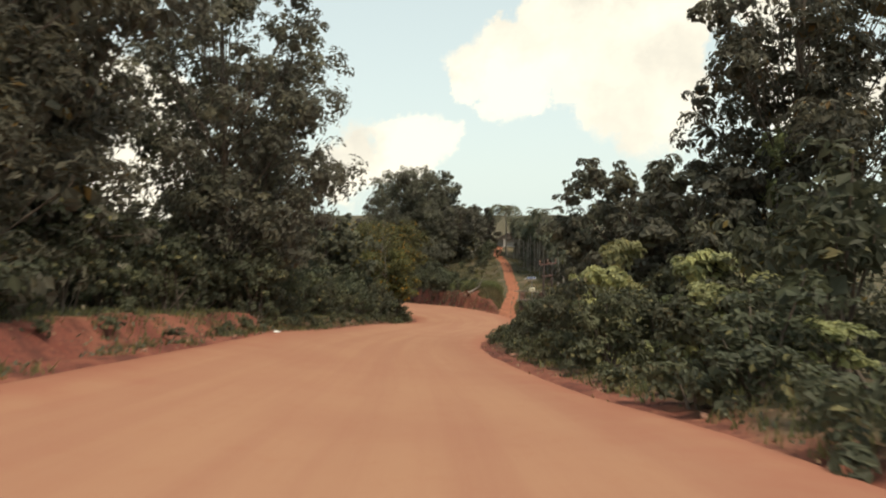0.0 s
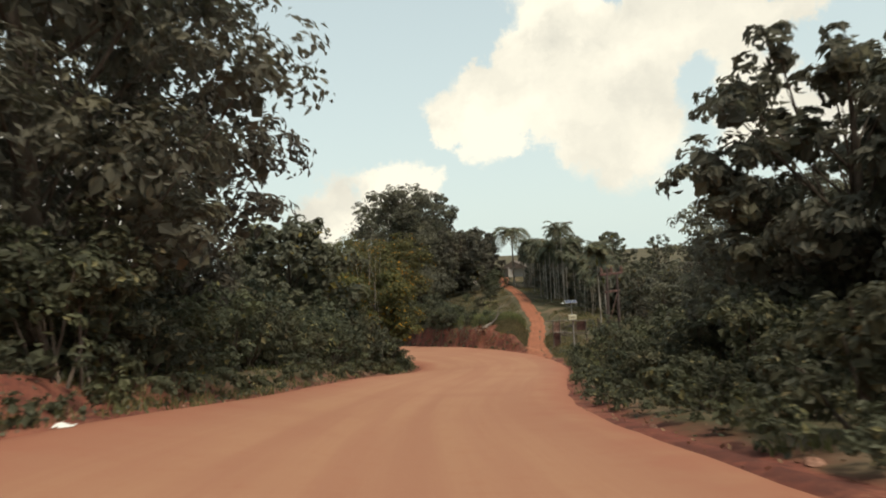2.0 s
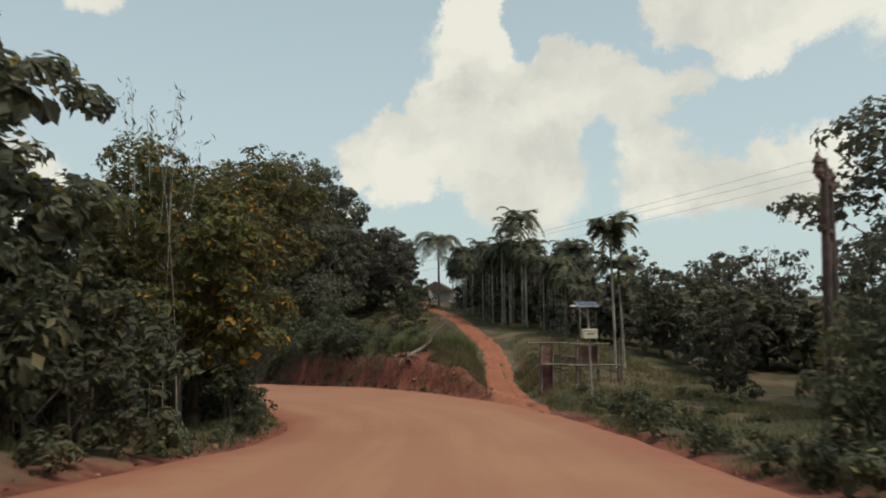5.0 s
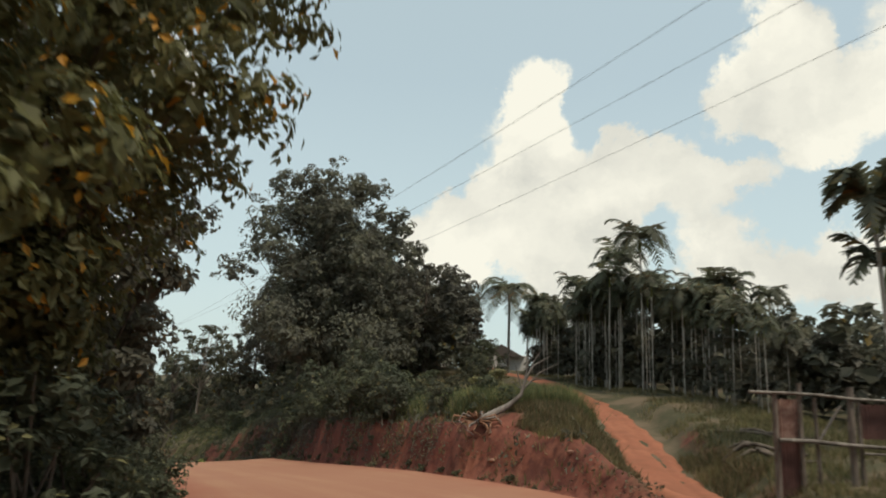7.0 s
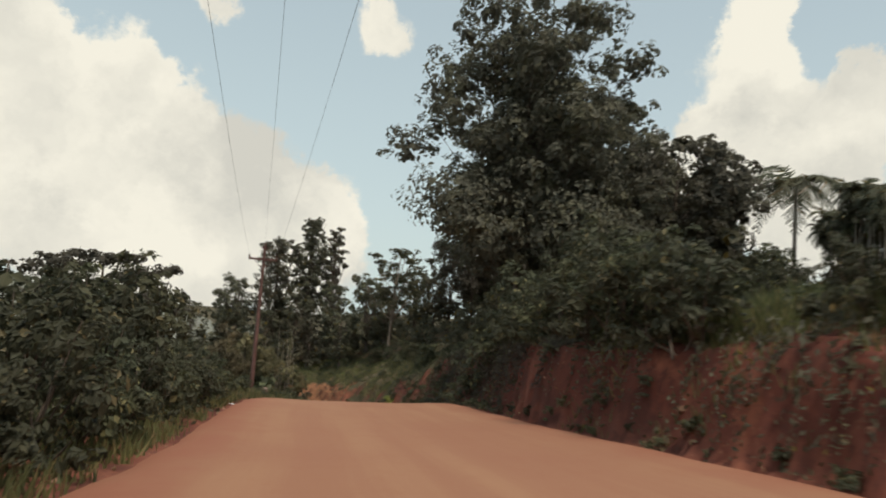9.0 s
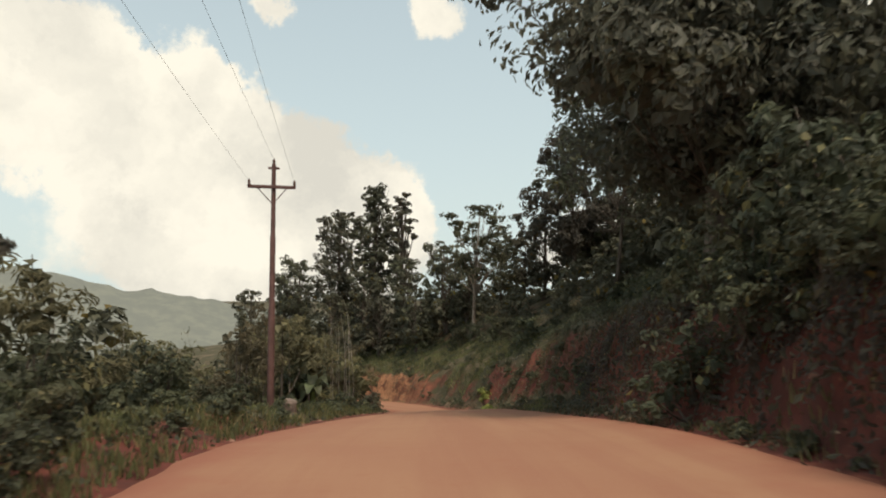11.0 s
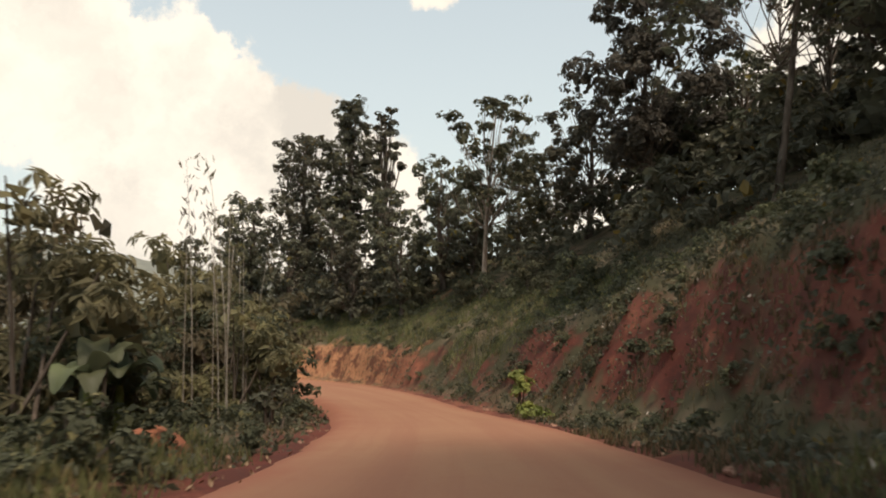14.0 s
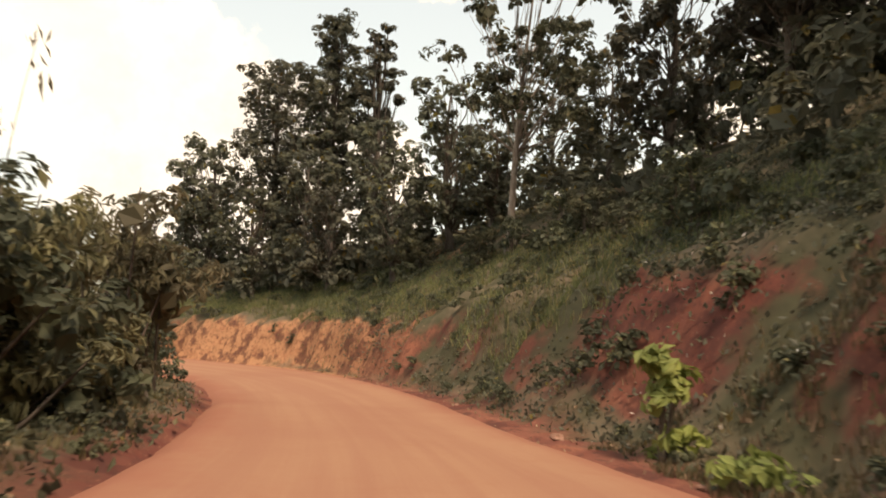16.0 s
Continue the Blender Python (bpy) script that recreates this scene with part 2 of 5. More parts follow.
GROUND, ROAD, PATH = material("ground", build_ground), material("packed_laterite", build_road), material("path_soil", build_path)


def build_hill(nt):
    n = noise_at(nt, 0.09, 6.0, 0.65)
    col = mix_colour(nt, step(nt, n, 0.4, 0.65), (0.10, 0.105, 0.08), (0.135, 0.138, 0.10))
    # an even pale glow added to the hill colour stands in for haze
    haze_glow = add_node(nt, "ShaderNodeEmission", i1=0.12)
    haze_glow.inputs[0].default_value = (0.96, 0.98, 0.93, 1)
    return add_node(nt, "ShaderNodeAddShader", [(0, surface(nt, col, 1.0, spec=0.0)), (1, haze_glow.outputs[0])]).outputs[0]


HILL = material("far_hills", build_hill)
LEAF_DARK = leaf_material("leaf_dark", (0.070, 0.066, 0.055), (0.122, 0.114, 0.086))
LEAF_MID = leaf_material("leaf_mid", (0.068, 0.069, 0.052), (0.126, 0.124, 0.086), (0.18, 0.13, 0.04), 0.03)
LEAF_BUSH = leaf_material("leaf_bush", (0.050, 0.055, 0.037), (0.106, 0.111, 0.068), (0.22, 0.20, 0.10), 0.06)
LEAF_SHRUB = leaf_material("leaf_shrub", (0.040, 0.044, 0.031), (0.090, 0.096, 0.060), (0.20, 0.18, 0.09), 0.05)
LEAF_FRESH = leaf_material("leaf_fresh", (0.10, 0.125, 0.035), (0.225, 0.235, 0.075))
LEAF_YELLOW = leaf_material("leaf_yellowing", (0.052, 0.054, 0.026), (0.125, 0.122, 0.048), (0.46, 0.24, 0.03), 0.05)
LEAF_CREEPER = leaf_material("leaf_creeper", (0.16, 0.17, 0.085), (0.34, 0.335, 0.165), (0.36, 0.34, 0.15), 0.12)
LEAF_TAN = leaf_material("leaf_dry", (0.070, 0.066, 0.038), (0.175, 0.152, 0.088))
LEAF_PALM = leaf_material("leaf_palm", (0.058, 0.063, 0.047), (0.125, 0.128, 0.084), (0.20, 0.14, 0.06), 0.05)
GRASS = leaf_material("grass_blades", (0.068, 0.080, 0.034), (0.17, 0.172, 0.080), (0.26, 0.20, 0.10), 0.18)
BARK = bark_material("bark", (0.075, 0.058, 0.045), (0.16, 0.13, 0.105))
BARK_PALE = bark_material("bark_pale", (0.20, 0.155, 0.12), (0.36, 0.30, 0.24))
BARK_PALM = bark_material("bark_palm", (0.22, 0.19, 0.155), (0.46, 0.42, 0.36), 3.0)


# ---- the lie of the land ----
LEFT_EDGE = [(-7, -25), (-6.5, -10), (-6.2, 5), (-6, 15.5), (-6.3, 25.5), (-6, 35), (-5, 45), (-4, 53), (-3, 60), (-2.6, 66), (-3.4, 71),
             (-5.5, 77), (-8.3, 84), (-11.4, 91), (-13.8, 97), (-15.7, 103), (-17.3, 109), (-19.2, 117), (-22.5, 125), (-26.5, 132),
             (-31.5, 139), (-38, 146), (-47, 152), (-58, 156), (-80, 160)]
RIGHT_EDGE = [(4.8, -25), (4.2, -10), (3.6, 5.5), (2.8, 14), (1.9, 24), (2, 34), (3.5, 43.5), (5.2, 51.5), (6.6, 60), (6.6, 67.5), (4.9, 74),
              (1.7, 80.5), (-1.6, 87), (-4.0, 93), (-6.4, 99.5), (-9.0, 106), (-12.0, 112.5), (-14.7, 119.5), (-17.2, 126.5), (-20.5, 133),
              (-26, 142), (-33, 150), (-43, 157), (-56, 162), (-79, 166)]
ROAD_Z = [4, 1.6, -0.85, -2.3, -3.75, -5.2, -6.55, -7.7, -8.65, -9.28, -9.72, -10.2, -10.83, -11.45, -12.1, -13.0, -13.95, -15.2, -16.6, -17.8,
          -19.1, -20.3, -21.5, -22.6, -25]
LEFT_RISE = [0.5, 0.5, 0.5, 0.55, 0.6, 0.5, 0.4, 0.25, 0.1] + [0.0] * 16
RIGHT_RISE = [0.0] * 10 + [0.08, 0.2, 0.22, 0.22, 0.2, 0.1] + [0.0] * 9
# banks beside the road: height and run of the cut, and the slope of the land behind it
RIGHT_BANK = [0.1] * 8 + [0.15, 0.3, 1.0, 1.65, 1.8, 2.0, 2.4, 2.9, 3.5, 4.0, 4.1, 3.7, 3.2, 2.7, 2.6, 2.5, 2.0]
RIGHT_RUN = [1.5] * 10 + [0.6, 0.6, 0.7, 0.7, 1.0, 1.5, 2.0, 2.4, 3.2, 3.8, 3.2, 1.5, 1.2, 1.2, 2.0]
RIGHT_SLOPE = [-0.02] * 8 + [-0.02, 0.0, 0.05, 0.10, 0.14, 0.16, 0.22, 0.34, 0.46, 0.55, 0.60, 0.64, 0.66, 0.62, 0.45, 0.3, 0.2]
RIGHT_VERGE = [0.0] * 10 + [0.0, 0.0, 0.0, 0.1, 0.3, 0.8, 1.1, 1.2, 0.6] + [0.0, 0.2, 0.6, 0.2] + [0.0] * 2
LEFT_VERGE = [1.0, 1.0, 1.0, 0.9, 0.6, 0.3] + [0.0] * 19
LEFT_BANK = [0.7, 0.75, 0.8, 0.75, 0.65, 0.6, 0.5, 0.3, 0.2, 0.15, 0.15, 0.2, 0.25, 0.3, 0.35, 0.35, 0.3, 0.25] + [0.2] * 7
LEFT_SLOPE = [0.02, 0.02, 0.02, 0.0, -0.02, -0.04, -0.06, -0.08, -0.08, -0.08, -0.1] + [-0.1, -0.1, -0.1, -0.1, -0.1, -0.1, -0.12, -0.14, -0.14] + [-0.16] * 5
FAR_LAND = [(-60, -20, -3), (-60, 40, -11), (-60, 80, -20), (-75, 110, -28), (-85, 135, -32), (-40, -25, 0), (40, -25, -1), (55, 30, -7),
            (45, 60, -9.5), (32, 76, -9.2), (26, 92, -7.6), (20, 110, -6.2), (10, 140, -5), (35, 145, -5), (2, 122, -6.6), (-6, 142, -8.6),
            (-12, 162, -8.5), (-26, 164, -11.5), (-38, 168, -14.0), (-32, 178, -12.5), (-62, 185, -17), (0, 210, -6), (70, 150, -9), (65, 100, -10), (-100, 180, -26), (-45, 112, -21),
            (-38, 96, -17), (-30, 72, -13), (-28, 50, -9)]
PATH_LINE = [(6.2, 67.0, -9.4), (6.7, 70.4, -9.55), (7.0, 73.2, -9.45), (7.3, 75.4, -9.25), (7.7, 77.7, -8.95), (8.3, 80.7, -8.55), (8.7, 83.5, -8.2), (8.9, 87, -7.8),
             (9.0, 91, -7.4), (9.3, 98, -6.9), (9.6, 108, -6.5), (9.4, 118, -6.1), (11, 132, -5.6)]


def spread(values, per=12):
    """A smooth curve through the values (Catmull-Rom), with that many steps between each two."""
    p = np.array(values, float)
    p = p.reshape(len(p), -1)
    q = np.vstack([2 * p[0] - p[1], p, 2 * p[-1] - p[-2]])
    t = np.linspace(0, 1, per, endpoint=False)[:, None]
    rows = [0.5 * (2 * b + (c - a) * t + (2 * a - 5 * b + 4 * c - d) * t ** 2 + (3 * b - a - 3 * c + d) * t ** 3)
            for a, b, c, d in zip(q[:-3], q[1:-2], q[2:-1], q[3:])]
    return np.vstack(rows + [p[-1:]])


EDGE_L, EDGE_R, MID_Z = spread(LEFT_EDGE), spread(RIGHT_EDGE), spread(ROAD_Z)[:, 0]
RISE_L, RISE_R = spread(LEFT_RISE)[:, 0], spread(RIGHT_RISE)[:, 0]
BANK_R, RUN_R, SLOPE_R, VERGE_R = (spread(v)[:, 0] for v in (RIGHT_BANK, RIGHT_RUN, RIGHT_SLOPE, RIGHT_VERGE))
BANK_L, SLOPE_L, VERGE_L = (spread(v)[:, 0] for v in (LEFT_BANK, LEFT_SLOPE, LEFT_VERGE))
MID = (EDGE_L + EDGE_R) / 2
WAY = spread(PATH_LINE, 16)
lattice = np.random.RandomState(7).rand(64, 64)


def bumpy(x, y, scale, octaves=4):
    """Smooth value noise about 0, between -0.5 and 0.5."""
    total, gain = np.zeros_like(x, dtype=float), 0.5
    for k in range(octaves):
        u, v = x / scale + 17.3 * k, y / scale + 5.1 * k
        i, j = np.floor(u).astype(int), np.floor(v).astype(int)
        fu, fv = u - i, v - j
        fu, fv = fu * fu * (3 - 2 * fu), fv * fv * (3 - 2 * fv)
        a, b = lattice[i % 64, j % 64], lattice[(i + 1) % 64, j % 64]
        c, d = lattice[i % 64, (j + 1) % 64], lattice[(i + 1) % 64, (j + 1) % 64]
        total += gain * ((a * (1 - fu) + b * fu) * (1 - fv) + (c * (1 - fu) + d * fu) * fv - 0.5)
        gain, scale = gain * 0.5, scale * 0.5
    return total


def smooth(v, low, high):
    s = np.clip((v - low) / (high - low), 0, 1)
    return s * s * (3 - 2 * s)


def nearest(x, y, line):
    """Place along a dense line, as a broken index, of the point nearest to each (x, y), and the distance to it."""
    if x.size < 4000:
        d = (x[:, None] - line[None, :, 0]) ** 2 + (y[:, None] - line[None, :, 1]) ** 2
        at = d.argmin(1)
        best = d[np.arange(len(x)), at]
    else:
        best, at = np.full(x.shape, 1e18), np.zeros(x.shape, int)
        for k in range(len(line)):
            d = (x - line[k, 0]) ** 2 + (y - line[k, 1]) ** 2
            closer = d < best
            best[closer], at[closer] = d[closer], k
    where = at.astype(float)
    for other in (-1, 1):      # down to the stretches on both sides of that point
        b = np.clip(at + other, 0, len(line) - 1)
        ex, ey = line[b, 0] - line[at, 0], line[b, 1] - line[at, 1]
        t = np.clip(((x - line[at, 0]) * ex + (y - line[at, 1]) * ey) / (ex * ex + ey * ey + 1e-12), 0, 1)
        d = (x - line[at, 0] - t * ex) ** 2 + (y - line[at, 1] - t * ey) ** 2
        where = np.where(d < best, at + other * t, where)
        best = np.minimum(best, d)
    return where, np.sqrt(best)


def along_line(values, where):
    """Values of a dense line, read between its points."""
    return np.interp(where, np.arange(len(values)), values)


def height(x, y):
    """Height of the ground, and how far the place lies outside the road (negative inside)."""
    x, y = np.asarray(x, float), np.asarray(y, float)
    k, _ = nearest(x, y, MID)
    along, ki = np.gradient(MID, axis=0), np.rint(k).astype(int)
    side = (x - MID[ki, 0]) * along[ki, 1] - (y - MID[ki, 1]) * along[ki, 0]      # positive: to the right
    kl, dl = nearest(x, y, EDGE_L)
    kr, dr = nearest(x, y, EDGE_R)
    width = along_line(np.hypot(*(EDGE_R - EDGE_L).T), k)
    read = along_line
    right = side > 0
    out = np.where(right, dr, dl)
    inside = (dl + dr < width * 1.04 + 0.15) & (np.minimum(dl, dr) < width)
    out = np.where(inside, -np.minimum(dl, dr), out)
    z_road = read(MID_Z, k) + np.where(right, read(RISE_R, k) * np.clip(1 - dr / (width / 2), 0, 1), read(RISE_L, k) * np.clip(1 - dl / (width / 2), 0, 1))
    rough = bumpy(x, y, 3.0) + 0.5 * bumpy(x + 31, y, 1.6, 2)
    gully = np.abs(bumpy(x + 50, y, 3.0, 2)) * 1.5
    e = np.clip(out + 0.7 * rough - gully + 0.25, 0, None)
    # right: a verge, the cut face, then the slope behind it
    run_r = read(RUN_R, kr)
    foot_r, tall_r = 0.4 + read(VERGE_R, kr), read(BANK_R, kr)
    # rain has fluted the cut into ribs and hollows
    flute = np.clip(tall_r / 2.2, 0, 1) * (0.9 * bumpy(kr * 0.55, out * 0.5, 1.4, 3) + 1.5 * bumpy(kr * 0.55 + 7, out * 0.3, 4.5, 2))
    er = np.clip(e + flute * smooth(out, 0.3, 1.0), 0, None)
    rise_r = tall_r * smooth(er, foot_r, foot_r + run_r) + read(SLOPE_R, kr) * np.clip(er - foot_r - run_r, 0, None)
    verge = read(VERGE_L, kl)
    rise_l = read(BANK_L, kl) * smooth(e, 0.5 + verge, 1.6 + verge) + read(SLOPE_L, kl) * np.clip(e - 1.6 - verge, 0, None)
    near = np.where(right, read(MID_Z, kr) + read(RISE_R, kr) + rise_r, read(MID_Z, kl) + read(RISE_L, kl) + rise_l)
    w, total = np.zeros_like(x), np.zeros_like(x)
    for fx, fy, fz in FAR_LAND:
        g = 1.0 / ((x - fx) ** 2 + (y - fy) ** 2 + 60.0) ** 1.6
        w, total = w + g, total + g * fz
    far = total / w
    z = near + (far - near) * smooth(out, 7.0, 24.0)
    z = z + 0.35 * bumpy(x, y, 2.2) * smooth(out, 0.3, 2.0)
    # slumped lumps and hollows on the face of the cut
    face = smooth(out, 0.5, 1.3) * (1 - smooth(out, run_r + 0.8, run_r + 2.6)) * np.clip(read(BANK_R, kr) / 2.2, 0, 1.2)
    z = z + np.where(right, 1.0 * bumpy(x + 9, y + 4, 1.9, 3) * face, 0)
    # crumbling clods, and a grassy hump between the cut and the path
    z = z + np.where(right, 0.55 * bumpy(x + 3, y + 17, 0.75, 2) * face, 0)
    hump = np.exp(-((y - 80.5) / 5.5) ** 2) * smooth(out, 1.2, 2.4) * (1 - smooth(out, 4.5, 8.0))
    z = z + np.where(right, 0.38 * hump, 0)
    # the small path up the hill
    kp, dp = nearest(x, y, WAY)
    way_z = read(WAY[:, 2], kp)
    z = z + (way_z - z) * (1 - smooth(dp + 0.3 * rough, 0.9, 2.1)) * smooth(out, 0.0, 1.6)
    z = np.where(out < 0, z_road - 0.05 - 0.25 * smooth(-out, 0.0, 0.8), z - 0.06 * (1 - smooth(out, 0.0, 0.7)))
    # far away the land sinks into a valley on the left and lies level elsewhere
    d = np.hypot(x + 10, y - 80)
    valley = -26.0 - 40.0 * smooth(-x - 0.3 * y, 40, 220)
    z = z + (valley - z) * smooth(d, 110, 260)
    return z, out


def ground_at(x, y):
    return float(height(np.array([x]), np.array([y]))[0][0])


def link_mesh(name, verts, faces, mats, smooth_shade=False, parent=None, index=None):
    me = bpy.data.meshes.new(name)
    verts, faces = np.asarray(verts, np.float32), np.asarray(faces, np.int32)
    me.vertices.add(len(verts))
    me.vertices.foreach_set("co", verts.ravel())
    n = faces.shape[1]
    me.loops.add(faces.size)
    me.loops.foreach_set("vertex_index", faces.ravel())
    me.polygons.add(len(faces))
    me.polygons.foreach_set("loop_start", np.arange(0, faces.size, n, dtype=np.int32))
    for m in mats:
        me.materials.append(m)
    if index is not None:
        me.polygons.foreach_set("material_index", np.asarray(index, np.int32))
    me.polygons.foreach_set("use_smooth", np.full(len(faces), smooth_shade))
    me.update(calc_edges=True)
    ob = new(name, me)
    if parent is not None:
        ob.parent = parent
    return ob


def grid_faces(rows, cols):
    a = (np.arange(rows - 1)[:, None] * cols + np.arange(cols - 1)[None, :]).ravel()
    return np.stack([a, a + 1, a + cols + 1, a + cols], 1)


def reach(low, high, step_size, far, growth=1.14):
    """Grid lines: even between low and high, then ever wider out to far on both sides."""
    core, out, s = list(np.arange(low, high, step_size)), [], step_size
    up, down = core[-1], core[0]
    while up < far:
        s *= growth
        up, down = up + s, down - s
        core.append(up)
        core.insert(0, down)
    return np.array(core)


def finer(lines, low, high):
    """Halves the steps of the grid lines between low and high."""
    mids = (lines[1:] + lines[:-1]) / 2
    return np.sort(np.concatenate([lines, mids[(mids > low) & (mids < high)]]))


gx = finer(finer(reach(-42, 26, 0.52, 4200, 1.2), -12, 10), -40, -21)
gy = finer(finer(reach(-16, 166, 0.52, 4200, 1.2), 73, 106), 139, 155)
X, Y = np.meshgrid(gx, gy)
Z, OUT = height(X.ravel(), Y.ravel())
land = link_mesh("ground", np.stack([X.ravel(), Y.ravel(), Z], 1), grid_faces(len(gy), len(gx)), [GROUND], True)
# the low bank left of the start is mostly bare, and so is the toe of the cut
bare_bank = (2.0 * (1 - smooth(Y, 26, 36)) * (X < 0) + 1.2 * smooth(Y, 72, 78) * (1 - smooth(Y, 100, 112)) * (X > -16)).ravel()
land.data.attributes.new("off_road", "FLOAT", "POINT").data.foreach_set("value", (np.clip(OUT, -2, 20) - bare_bank).astype(np.float32))
# weeds have taken most of the long slope past the tall cut
overgrown = 0.36 * smooth(Y, 109, 117) * (1 - smooth(Y, 149, 156)) * (X > -30) * (0.55 + bumpy(X, Y, 5.0, 3) * 2.2)
land.data.attributes.new("turf", "FLOAT", "POINT").data.foreach_set("value", overgrown.ravel().astype(np.float32))
tagged(land, "red laterite ground with patchy green grass", "ground", kind="structure")

# the road: a ribbon between its two edges, with shallow wheel tracks and ragged rims
ts = np.concatenate([[-0.07, -0.03], np.linspace(0, 1, 25), [1.03, 1.07]])
n_st = len(MID)
rim = np.array([0.35 * bumpy(np.array([k * 0.9]), np.array([3.0]), 2.0)[0] for k in range(n_st)])
rim2 = np.array([0.35 * bumpy(np.array([k * 0.9]), np.array([40.0]), 2.0)[0] for k in range(n_st)])
rv, ruv = [], []
for k in range(n_st):
    for t in ts:
        p = EDGE_L[k] + (EDGE_R[k] - EDGE_L[k]) * t
        w = np.hypot(*(EDGE_R[k] - EDGE_L[k]))
        s = min(1.0, max(0.0, t))
        p = p + (EDGE_R[k] - EDGE_L[k]) / w * (rim[k] * (1 - s) ** 4 + rim2[k] * s ** 4)
        z = MID_Z[k] + RISE_L[k] * max(0.0, 1 - 2 * s) + RISE_R[k] * max(0.0, 2 * s - 1) + 0.05 - 0.09 * (abs(2 * s - 1) ** 16) - 4.0 * abs(t - s)
        z += 0.03 * math.cos(t * 4 * math.pi) * 0.5
        rv.append((p[0], p[1], z))
        ruv.append((t * 8.0, k * 0.55))
road = link_mesh("road", rv, grid_faces(n_st, len(ts)), [ROAD], True)
layer = road.data.uv_layers.new(name="UVMap")
loop_v = np.empty(len(road.data.loops), np.int32)
road.data.loops.foreach_get("vertex_index", loop_v)
layer.data.foreach_set("uv", np.array(ruv, np.float32)[loop_v].ravel())
tagged(road, "packed orange-red dirt road worn smooth by wheels", "road", kind="structure")

# the small path: a ragged, rutted strip of bare soil lying on the slope
pv = []
tangent = np.gradient(WAY[:, :2], axis=0)
across = np.linspace(-1, 1, 25)
for k in range(len(WAY)):
    nx, ny = -tangent[k, 1], tangent[k, 0]
    l = math.hypot(nx, ny)
    wobble = bumpy(np.array([k * 0.37, k * 0.37]), np.array([12.0, 70.0]), 1.6)
    for t in across:
        half = (0.85 + 0.45 * max(0.0, 1 - k / 50)) * (1 + 0.9 * wobble[0 if t < 0 else 1])
        x, y = WAY[k, 0] + nx / l * t * half, WAY[k, 1] + ny / l * t * half
        pv.append((x, y, 0.06 - 0.18 * abs(t) ** 6 - 0.09 * max(0.0, 0.6 + 2.4 * wobble[0]) * math.exp(-((t + 0.3 + 0.3 * wobble[1]) / 0.13) ** 2) - 0.05 * max(0.0, 0.5 - 2 * wobble[1]) * math.exp(-((t - 0.45) / 0.16) ** 2)))
pv = np.array(pv)
pv[:, 2] += height(pv[:, 0], pv[:, 1])[0]
tagged(link_mesh("path", pv, grid_faces(len(WAY), len(across)), [PATH], True), "narrow red earth path climbing the grassy hill", "path", kind="structure")


def ridge(az):
    """Height of the far skyline by azimuth, in degrees to the left of +y."""
    return np.interp(az, [-180, -60, 0, 25, 31, 33, 36, 40, 45, 51, 62, 90, 130, 180], [-22, -18, -26, -26, -24, -19, -14, -9, -3, 6, 12, 4, -12, -22])


az = np.linspace(-180, 180, 721)
ring_r = np.array([230, 300, 360, 420, 470, 510, 560.0])
AZ, RR = np.meshgrid(az, ring_r)
share = np.array([0, 0.12, 0.3, 0.55, 0.8, 1.0, 0.86])[:, None]
hx, hy = -10 - RR * np.sin(np.radians(AZ)), 97 + RR * np.cos(np.radians(AZ))
hz = -75 + (ridge(AZ) + 75) * share + 16 * bumpy(hx, hy, 90, 3) * share + 9 * bumpy(hx, hy, 14, 3)
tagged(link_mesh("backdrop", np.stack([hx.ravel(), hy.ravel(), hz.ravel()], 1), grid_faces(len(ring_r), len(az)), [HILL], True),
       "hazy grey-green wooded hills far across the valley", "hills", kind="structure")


# ---- makers of plants ----
def tube(points, radii, sides=7):
    """Rings of a tapered tube along the points, as vertices and quads."""
    p = np.array(points, float)
    d = np.gradient(p, axis=0)
    d /= np.linalg.norm(d, axis=1)[:, None] + 1e-9
    ref = np.where(np.abs(d[:, 2:3]) > 0.95, np.array([[1.0, 0, 0]]), np.array([[0, 0, 1.0]]))
    u = np.cross(d, ref)
    u /= np.linalg.norm(u, axis=1)[:, None] + 1e-9
    v = np.cross(d, u)
    a = np.arange(sides) * 2 * math.pi / sides
    ring = p[:, None, :] + np.array(radii)[:, None, None] * (np.cos(a)[None, :, None] * u[:, None, :] + np.sin(a)[None, :, None] * v[:, None, :])
    faces = [(i * sides + j, i * sides + (j + 1) % sides, (i + 1) * sides + (j + 1) % sides, (i + 1) * sides + j)
             for i in range(len(p) - 1) for j in range(sides)]
    return ring.reshape(-1, 3), np.array(faces)


def joined(pieces):
    verts, faces, base = [], [], 0
    for v, f in pieces:
        verts.append(v)
        faces.append(np.asarray(f) + base)
        base += len(v)
    return np.vstack(verts), np.vstack(faces)


